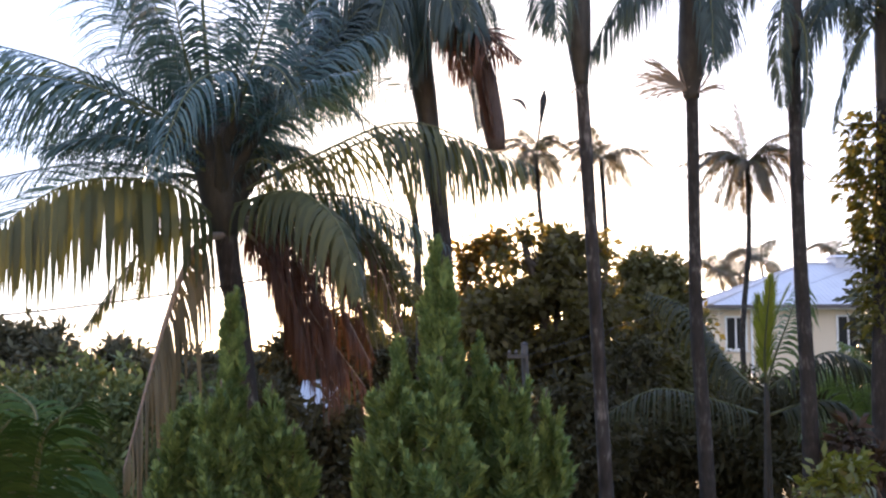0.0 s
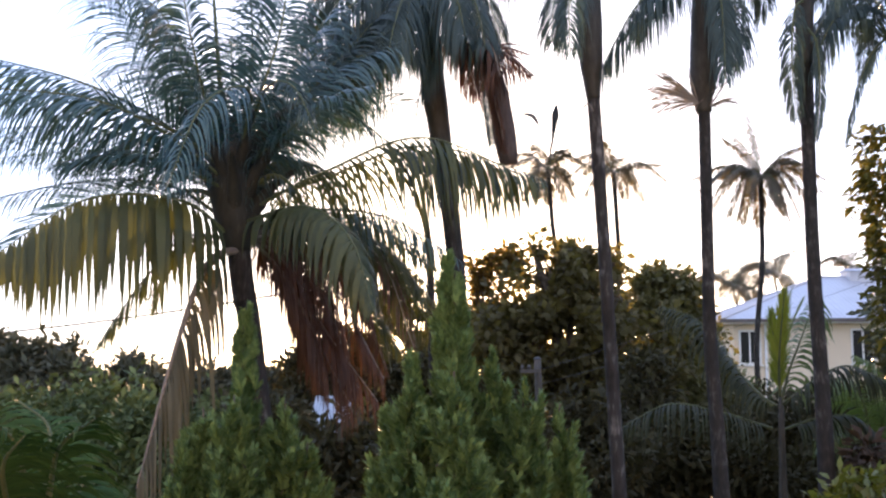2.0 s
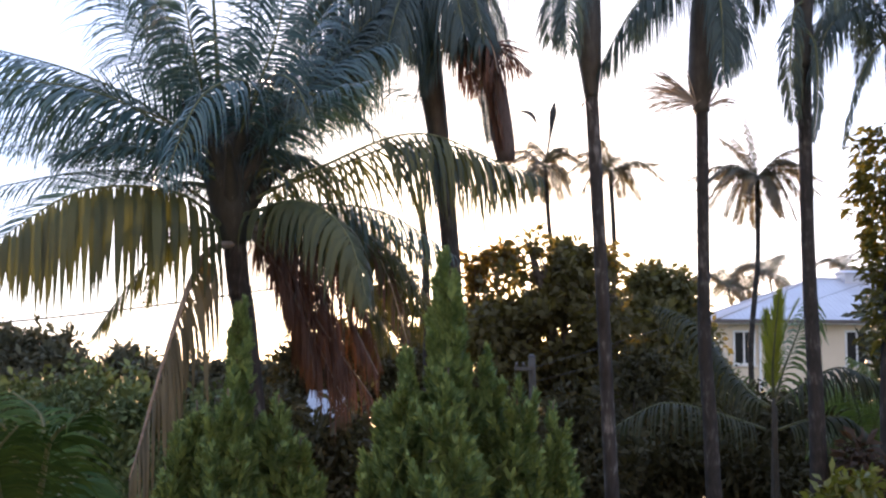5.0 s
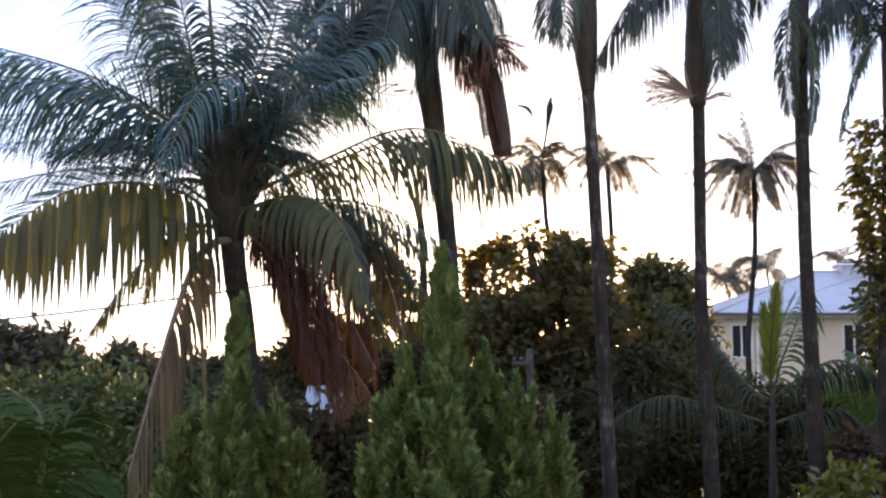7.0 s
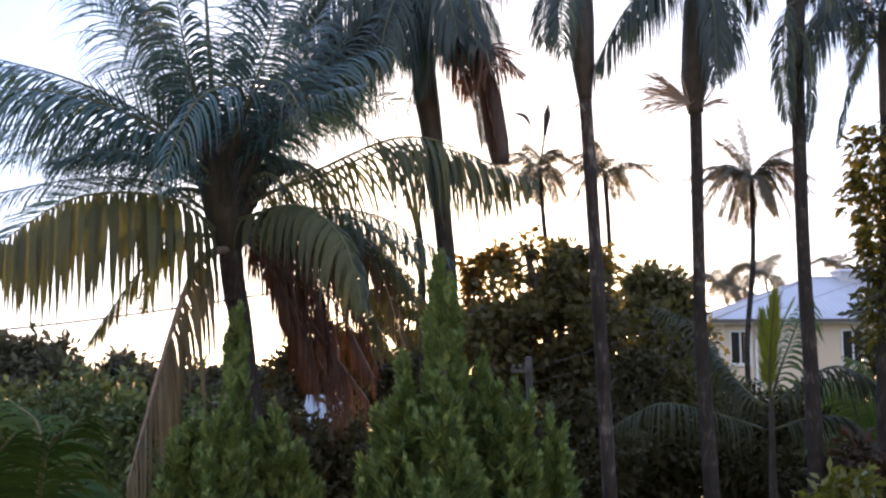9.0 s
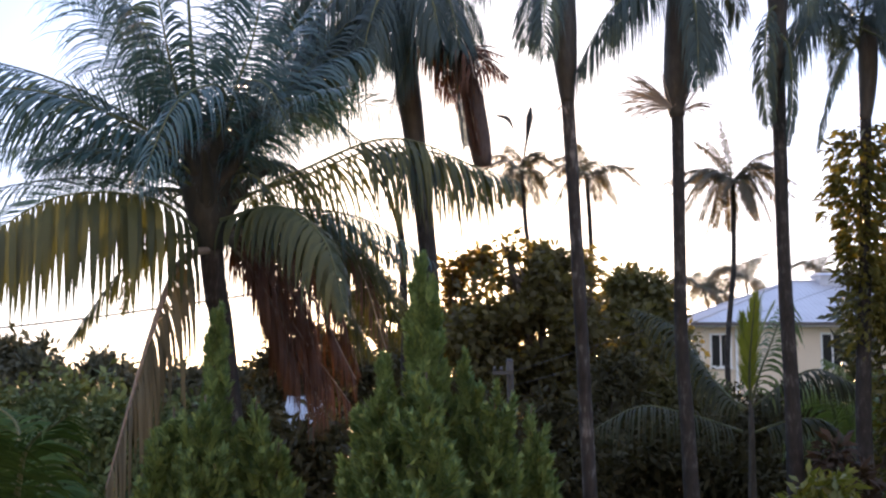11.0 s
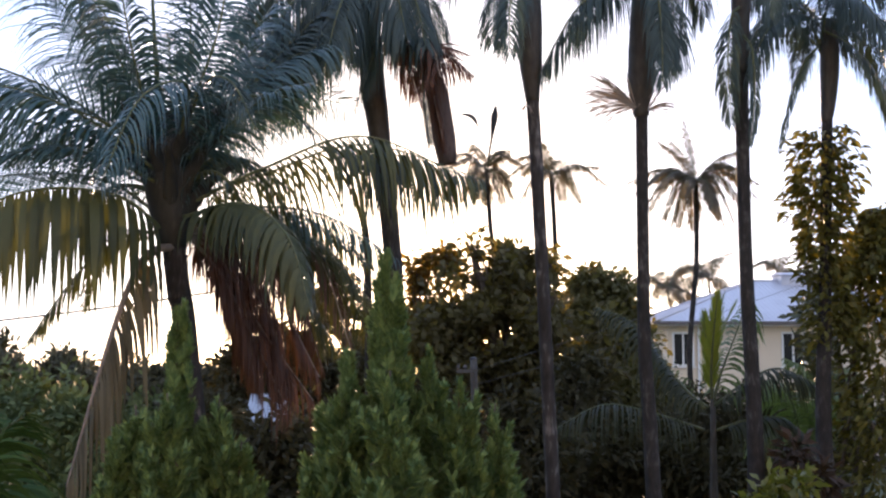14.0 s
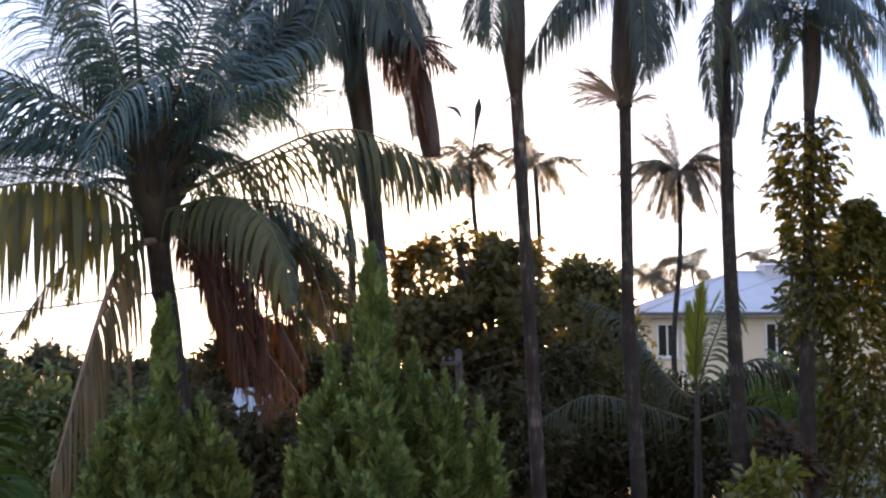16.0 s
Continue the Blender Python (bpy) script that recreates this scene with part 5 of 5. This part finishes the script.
def norfolk_pine():
    rng = np.random.default_rng(5)
    base, top = np.array((-0.75, 35.0, 0.0)), np.array((-0.68, 35.00, 5.83))
    ob = thing("norfolk_pine", base, "dark pine with level tiers of branches", "tree")
    part("trunk", Shape().tube([base, (base + top) / 2, top], [0.16, 0.12, 0.03], 9), BARK, ob)
    for z in np.arange(2.6, top[2] - 0.2, 0.62):
        n = 6
        reach = 0.35 + 0.42 * (top[2] - z)
        reach = min(reach, 1.5)
        for k in range(n):
            a = k * 2 * math.pi / n + z
            o = np.array((base[0], base[1], z))
            d = np.array((math.cos(a), math.sin(a), 0))
            line = curve([o, o + d * reach * 0.55 + (0, 0, 0.02), o + d * reach + (0, 0, 0.28)], 16)
            s = Shape()
            s.tube(line, np.linspace(0.035, 0.01, 16), 5)
            b = part("branch", s, BARK, ob)
            m = 150
            i = rng.integers(3, 16, m)
            st = line[i] + rng.normal(0, 0.015, (m, 3))
            w = unit(d * 0.5 + rng.normal(0, 0.7, (m, 3)) + np.array((0, 0, 0.25)))
            g = Shape()
            blades(g, st, w, unit(np.cross(w, rng.normal(0, 1, (m, 3)))), 0.17 + 0.1 * rng.random(m), np.full(m, 0.035), np.full(m, 0.1), 2)
            tagged(part("foliage", g, PINE_LEAF, b), kind="stuff")


norfolk_pine()


def far_woods():
    rng = np.random.default_rng(8)
    g = Shape()
    n = 5200
    a = rng.random(n) * 2 * np.pi
    r = 150 + rng.random(n) * 30
    h = np.array([2.6 + 0.7 * noise.noise(Vector((math.cos(k) * 14, math.sin(k) * 14, 3))) for k in a])
    c = np.stack([np.sin(a) * r, np.cos(a) * r, h * rng.random(n) ** 0.5], 1)
    leaf_cloud(g, rng, c, unit(rng.normal(0, 1, (n, 3))), 6, 1.2, 1.6, 0.55)
    tagged(part("far_woods", g, FAR_LEAF), "distant low woods along the horizon", "woods", kind="stuff")


far_woods()


# ---------------------------------------------------------------- the two conical shrubs
def conical_shrub(base, leaders, seed, label, density):
    """Upright shoots set with narrow leaves, in tufts on several leading stems; the tallest leader stands above the rest."""
    rng = np.random.default_rng(seed)
    ob = thing("conical_shrub", base, label, "shrub", "pointed garden shrubs")
    b = np.array(base)
    g, w = Shape(), Shape()
    for top, tall, widths in leaders:
        t = np.array(top)
        foot = b + np.array((0.03 * rng.normal(), 0.03 * rng.normal(), 0))
        s = Shape()
        s.tube(curve([foot, np.array((foot[0] * 0.3 + t[0] * 0.7, foot[1] * 0.3 + t[1] * 0.7, t[2] * 0.5)), t], 20), np.linspace(0.035, 0.005, 20), 7)
        part("stem", s, BARK, ob)
        steps = np.linspace(0, 1, len(widths))
        mean = float(np.mean(widths))
        for i in range(int(density * tall * (0.12 + mean))):
            f = rng.random()
            prof = np.interp(f, steps, widths)
            if rng.random() > (0.15 + prof) / (0.15 + max(widths)):
                continue
            a = rng.random() * 2 * math.pi
            prof *= 1 + 0.22 * math.sin(3 * a + seed + f * 5) + 0.16 * math.sin(5 * a + f * 19 + seed)
            rr = prof * (1 - 0.6 * rng.random() ** 1.8)
            out = np.array((math.cos(a), math.sin(a), 0.0))
            tipp = np.array((t[0], t[1], t[2] - f * tall)) + out * rr + rng.normal(0, 0.02, 3)
            slant = (0.45 + 0.55 * min(1.0, rr / 0.16)) * (0.7 + 1.0 * rng.random())
            ln = (0.2 + 0.26 * rng.random()) * (0.5 + 0.5 * min(1.0, prof / 0.12))
            start = tipp - out * ln * 0.55 * slant - np.array((0, 0, ln * 0.85))
            line = curve([start, (start + tipp) / 2 + out * 0.04 * slant, tipp], 6)
            w.tube(line, np.linspace(0.005, 0.0015, 6), 3, False)
            m = 130                              # a plume: leaves stand out all round the shoot and close over its tip
            k = (rng.random(m) ** 0.8) * 5
            lo = np.clip(k.astype(int), 0, 4)
            pos = line[lo] + (line[lo + 1] - line[lo]) * (k - lo)[:, None]
            axis = unit((line[-1] - line[0])[None])
            round_it = unit(np.cross(axis, rng.normal(0, 1, (m, 3))))
            way = unit(axis * (0.55 + 0.35 * k[:, None] / 5) + round_it * (1.15 - 0.12 * k[:, None]) + rng.normal(0, 0.12, (m, 3)))
            lnf = (0.06 + 0.045 * rng.random(m)) * (0.72 + 0.28 * min(1.0, prof / 0.12)) * (1 - 0.3 * (k / 5) ** 3)
            blades(g, pos, way, unit(np.cross(way, axis + 0.2 * rng.normal(0, 1, (m, 3)))), lnf, lnf * 0.3, np.full(m, -0.25), 2, (0.4, 1.0, 0.9, 0.6, 0.05))
    tagged(part("twig", w, BARK, ob), kind="stuff")
    tagged(part("foliage", g, SHRUB_LEAF, ob), kind="stuff")
    return ob


conical_shrub((0.14, 8.0, 0), [
    ((0.00, 8.00, 4.22), 0.95, (0.01, 0.05, 0.07, 0.09, 0.12)), ((0.03, 7.97, 4.08), 0.85, (0.02, 0.06, 0.08, 0.1, 0.14)), ((-0.03, 7.95, 3.96), 0.75, (0.004, 0.04, 0.07, 0.1, 0.14)), ((0.00, 8.00, 4.2), 1.9, (0.004, 0.03, 0.06, 0.1, 0.28, 0.36, 0.4, 0.45)), ((-0.25, 7.90, 3.54), 1.2, (0.02, 0.12, 0.18, 0.24, 0.3)),
    ((0.28, 8.10, 3.54), 1.2, (0.02, 0.12, 0.2, 0.26, 0.3)), ((0.47, 7.90, 3.38), 1.1, (0.02, 0.11, 0.18, 0.22, 0.25)),
    ((0.71, 8.00, 3.22), 1.0, (0.02, 0.09, 0.15, 0.2, 0.2)), ((-0.38, 8.00, 3.25), 1.0, (0.02, 0.1, 0.16, 0.2, 0.22)), ((0.02, 7.60, 3.43), 1.1, (0.02, 0.14, 0.22, 0.28, 0.3))],
    3, "green pointed shrub with dense upright shoots", 330)
conical_shrub((-1.28, 8.2, 0), [
    ((-1.37, 8.20, 3.9), 0.75, (0.003, 0.02, 0.035, 0.045, 0.06)), ((-1.39, 8.15, 3.76), 0.65, (0.003, 0.025, 0.04, 0.05, 0.08)), ((-1.37, 8.20, 3.87), 1.7, (0.003, 0.02, 0.035, 0.05, 0.15, 0.22, 0.3, 0.36)), ((-1.64, 8.10, 3.21), 0.9, (0.02, 0.13, 0.2, 0.24, 0.28)),
    ((-1.11, 8.20, 3.25), 1.0, (0.02, 0.12, 0.18, 0.22, 0.25)), ((-1.74, 8.00, 2.96), 0.7, (0.02, 0.12, 0.18, 0.2)), ((-0.96, 8.20, 2.97), 0.7, (0.02, 0.11, 0.16, 0.2)),
    ((-1.40, 7.90, 3.29), 1.0, (0.02, 0.14, 0.2, 0.25))],
    4, "grey-green pointed shrub before a palm trunk", 330)


# ---------------------------------------------------------------- clumping palms low down
def clump(base, stems, label, seed, mat, leaf=0.3, width=0.03, pairs=34, droop=0.9, category="palm", twist=0.0):
    """Stems from one base, each a feather leaf: way points of the arch are given."""
    rng = np.random.default_rng(seed)
    ob = thing("clumping_palm", base, label, category)
    core = Shape()
    for k in range(5):
        a = k * 1.3
        foot = np.array(base) + (0.07 * math.cos(a), 0.07 * math.sin(a), 0)
        core.tube(curve([foot, foot * 0.5 + np.array(stems[k % len(stems)][0]) * 0.5, np.array(stems[k % len(stems)][0])], 8), np.linspace(0.03, 0.02, 8), 7)
    part("stem", core, SHAFT_GREEN, ob)
    for s in stems:
        *pts, m = s
        fresh = m is YOUNG_LEAF
        frond(ob, rng, pts, twist=twist, leaf=leaf * (0.52 if fresh else 1.0), pairs=pairs, droop=0.1 if fresh else droop, width=width * (0.8 if fresh else 1.0), mat=m or mat, stalk_r=0.02, sweep=3.0 if fresh else 0.7)
    return ob


clump((4.0, 15, 0), [
    ((4.02, 15.00, 3.11), (3.99, 14.90, 3.46), (4.00, 14.80, 3.87), (4.04, 14.70, 4.39), YOUNG_LEAF),
    ((4.02, 15.00, 3.11), (4.04, 15.00, 3.46), (4.15, 15.00, 3.88), (4.34, 15.00, 4.30), YOUNG_LEAF),
    ((4.02, 15.00, 3.11), (4.03, 15.10, 3.46), (3.99, 15.10, 3.81), (3.97, 15.10, 4.16), YOUNG_LEAF),
    ((4.03, 15.00, 3.06), (4.18, 15.10, 3.46), (4.38, 15.20, 3.88), (4.60, 15.30, 4.39), LOW_PALM_LEAF),
    ((4.04, 15.00, 3.02), (4.38, 14.80, 3.31), (4.74, 14.60, 3.48), (5.22, 14.40, 3.24), None),
    ((3.97, 15.00, 3.00), (3.75, 15.10, 3.18), (3.55, 15.20, 3.46), (3.29, 15.30, 3.93), None),
    ((3.93, 15.00, 2.98), (3.55, 15.30, 3.46), (3.19, 15.60, 4.05), (2.75, 15.80, 4.28), None),
    ((3.91, 15.00, 2.73), (3.22, 14.70, 2.94), (2.55, 14.40, 3.05), (1.95, 14.20, 2.78), None),
    ((4.06, 15.00, 2.72), (4.46, 14.90, 2.86), (4.86, 14.80, 2.86), (5.23, 14.70, 2.52), None)],
      "clumping feather palm with arching fronds below the row", 111, CLUMP_LEAF, 0.62, 0.024, 36, 1.6)
clump((6.1, 17, 0), [
    ((5.83, 17.00, 2.39), (5.58, 16.90, 3.01), (5.32, 16.80, 3.25), (4.98, 16.70, 3.09), None),
    ((5.84, 17.00, 2.39), (5.93, 17.00, 3.09), (5.86, 17.00, 3.48), (5.63, 17.00, 3.63), None),
    ((5.87, 17.00, 2.39), (6.24, 17.00, 3.01), (6.56, 17.00, 3.17), (6.86, 17.00, 2.85), None),
    ((5.84, 17.00, 2.39), (6.16, 17.20, 3.16), (6.48, 17.40, 3.48), (6.88, 17.60, 3.48), None),
    ((5.65, 16.50, 2.38), (5.36, 16.00, 3.03), (5.01, 15.60, 3.33), (4.67, 15.30, 3.26), None),
    ((5.67, 16.50, 2.38), (5.65, 16.00, 2.89), (5.69, 15.60, 3.19), (5.76, 15.30, 3.12), None),
    ((5.64, 16.50, 2.38), (5.20, 15.80, 2.60), (4.90, 15.30, 2.73), (4.63, 15.00, 2.58), None),
    ((5.82, 17.00, 2.35), (5.39, 16.60, 2.72), (5.07, 16.30, 2.73), (4.78, 16.10, 2.37), None)],
      "low green feather palm before the house", 112, LOW_PALM_LEAF, 0.5, 0.026, 42, 1.2)
clump((-2.0, 4.9, 0), [
    ((-1.66, 4.90, 2.65), (-1.57, 4.80, 2.94), (-1.50, 4.70, 3.14), (-1.34, 4.60, 3.25), None),
    ((-1.68, 4.90, 2.65), (-1.66, 4.80, 2.96), (-1.67, 4.70, 3.16), (-1.77, 4.60, 3.27), None),
    ((-1.70, 4.90, 2.65), (-1.69, 4.70, 2.91), (-1.64, 4.50, 3.09), (-1.53, 4.40, 3.20), None),
    ((-1.70, 4.90, 2.65), (-1.85, 4.90, 2.93), (-1.99, 4.90, 3.11), (-2.13, 4.90, 3.11), None),
    ((-1.65, 4.90, 2.65), (-1.59, 5.00, 2.83), (-1.53, 5.10, 2.94), (-1.41, 5.20, 2.90), None),
    ((-1.70, 5.00, 2.63), (-1.72, 5.20, 2.93), (-1.77, 5.40, 3.18), (-1.94, 5.50, 3.30), None)],
      "bright green clumping palm close by", 113, ARECA_LEAF, 0.3, 0.016, 40, 0.7)


# ---------------------------------------------------------------- climber and shrubs by the last palm
def climber():
    rng = np.random.default_rng(14)
    x, y, _ = (5.24, 13.80, 4.36)
    ob = thing("climbing_vine", (x, y, 0), "yellow-green leafy climber smothering a post and palm trunk", "climbing vine")
    s = Shape()
    for k in range(5):
        a = k * 1.25
        pts = [np.array((x + 0.12 * math.cos(a + z * 1.6) + 0.02 * k, y + 0.12 * math.sin(a + z * 1.6), z)) for z in np.arange(0, 5.3 - 0.2 * k, 0.3)]
        s.tube(pts, np.linspace(0.03, 0.01, len(pts)), 6)
    part("stem", s, BARK, ob)
    # two leafy columns: axis points and half widths, from the top down
    columns = [([(4.89, 13.30, 6.10), (4.87, 13.30, 5.60), (4.86, 13.30, 5.28), (4.84, 13.30, 4.89), (4.87, 13.30, 4.45), (4.93, 13.30, 3.69)],
                (0.37, 0.42, 0.38, 0.31, 0.3, 0.3), 2300),
               ([(5.60, 13.60, 5.24), (5.62, 13.60, 4.99), (5.58, 13.60, 4.60), (5.55, 13.60, 3.95), (5.60, 13.60, 2.93), (5.66, 13.60, 1.79)],
                (0.1, 0.22, 0.44, 0.6, 0.64, 0.7), 6800)]
    g = Shape()
    for axis, half, count in columns:
        axis = np.array(axis)
        f = rng.random(count) * (len(axis) - 1)
        lo = np.clip(f.astype(int), 0, len(axis) - 2)
        mid = axis[lo] + (axis[lo + 1] - axis[lo]) * (f - lo)[:, None]
        mid[:, 2] = np.round(mid[:, 2] / 0.13) * 0.13 + rng.normal(0, 0.035, count)      # leaves stand in tiers
        r = np.interp(f, np.arange(len(half)), half) * (0.2 + 0.72 * rng.random(count) ** 0.7)
        turn = rng.random(count) * 2 * np.pi
        out_way = np.stack([np.cos(turn), np.sin(turn) * 0.8, np.zeros(count)], 1)
        r *= 1 + 0.25 * np.sin(turn * 3 + mid[:, 2] * 7)
        way = unit(out_way + rng.normal(0, 0.4, (count, 3)) + np.array((0, 0, 0.15)))
        ln = 0.09 + 0.08 * rng.random(count)
        wide = unit(np.cross(way, np.array((0.0, 0.0, 1.0))) + rng.normal(0, 0.55, (count, 3)))
        blades(g, mid + out_way * r[:, None], way, wide, ln, ln * 0.36, 0.3 + 0.9 * rng.random(count), 4, (0.15, 0.9, 1.0, 0.7, 0.05))
    tagged(part("foliage", g, VINE_LEAF, ob), kind="stuff")


climber()
tree("croton_shrub", (3.7, 9.6, 0), [((3.14, 9.60, 2.52), (0.17, 0.18, 0.1)), ((3.01, 9.60, 2.35), (0.15, 0.18, 0.1)), ((3.32, 9.60, 2.33), (0.2, 0.2, 0.12))],
     "low yellow-green variegated shrub with broad leaves", "shrub", leaf=0.1, density=70, per=6, mat=CROTON_LEAF, trunk_r=0.035, seed=121, wide=0.42, spread=0.08)
tree("red_leaved_shrub", (4.7, 12.6, 0), [((4.19, 12.60, 2.54), (0.15, 0.18, 0.12)), ((4.41, 12.60, 2.25), (0.22, 0.2, 0.16))],
     "reddish-leaved garden shrub below the palms", "shrub", leaf=0.15, density=50, per=5, mat=RED_SHRUB_LEAF, trunk_r=0.04, seed=122, wide=0.35, spread=0.1)
tree("glossy_shrub", (7.9, 17.5, 0), [((6.18, 17.50, 4.25), (0.13, 0.2, 0.24)), ((6.20, 17.50, 3.68), (0.13, 0.25, 0.3)), ((6.26, 17.50, 2.84), (0.3, 0.3, 0.35))],
     "dark large-leaved small tree before the window", "tree", leaf=0.2, density=26, per=5, mat=GLOSSY_LEAF, trunk_r=0.07, seed=123, wide=0.4, spread=0.2)
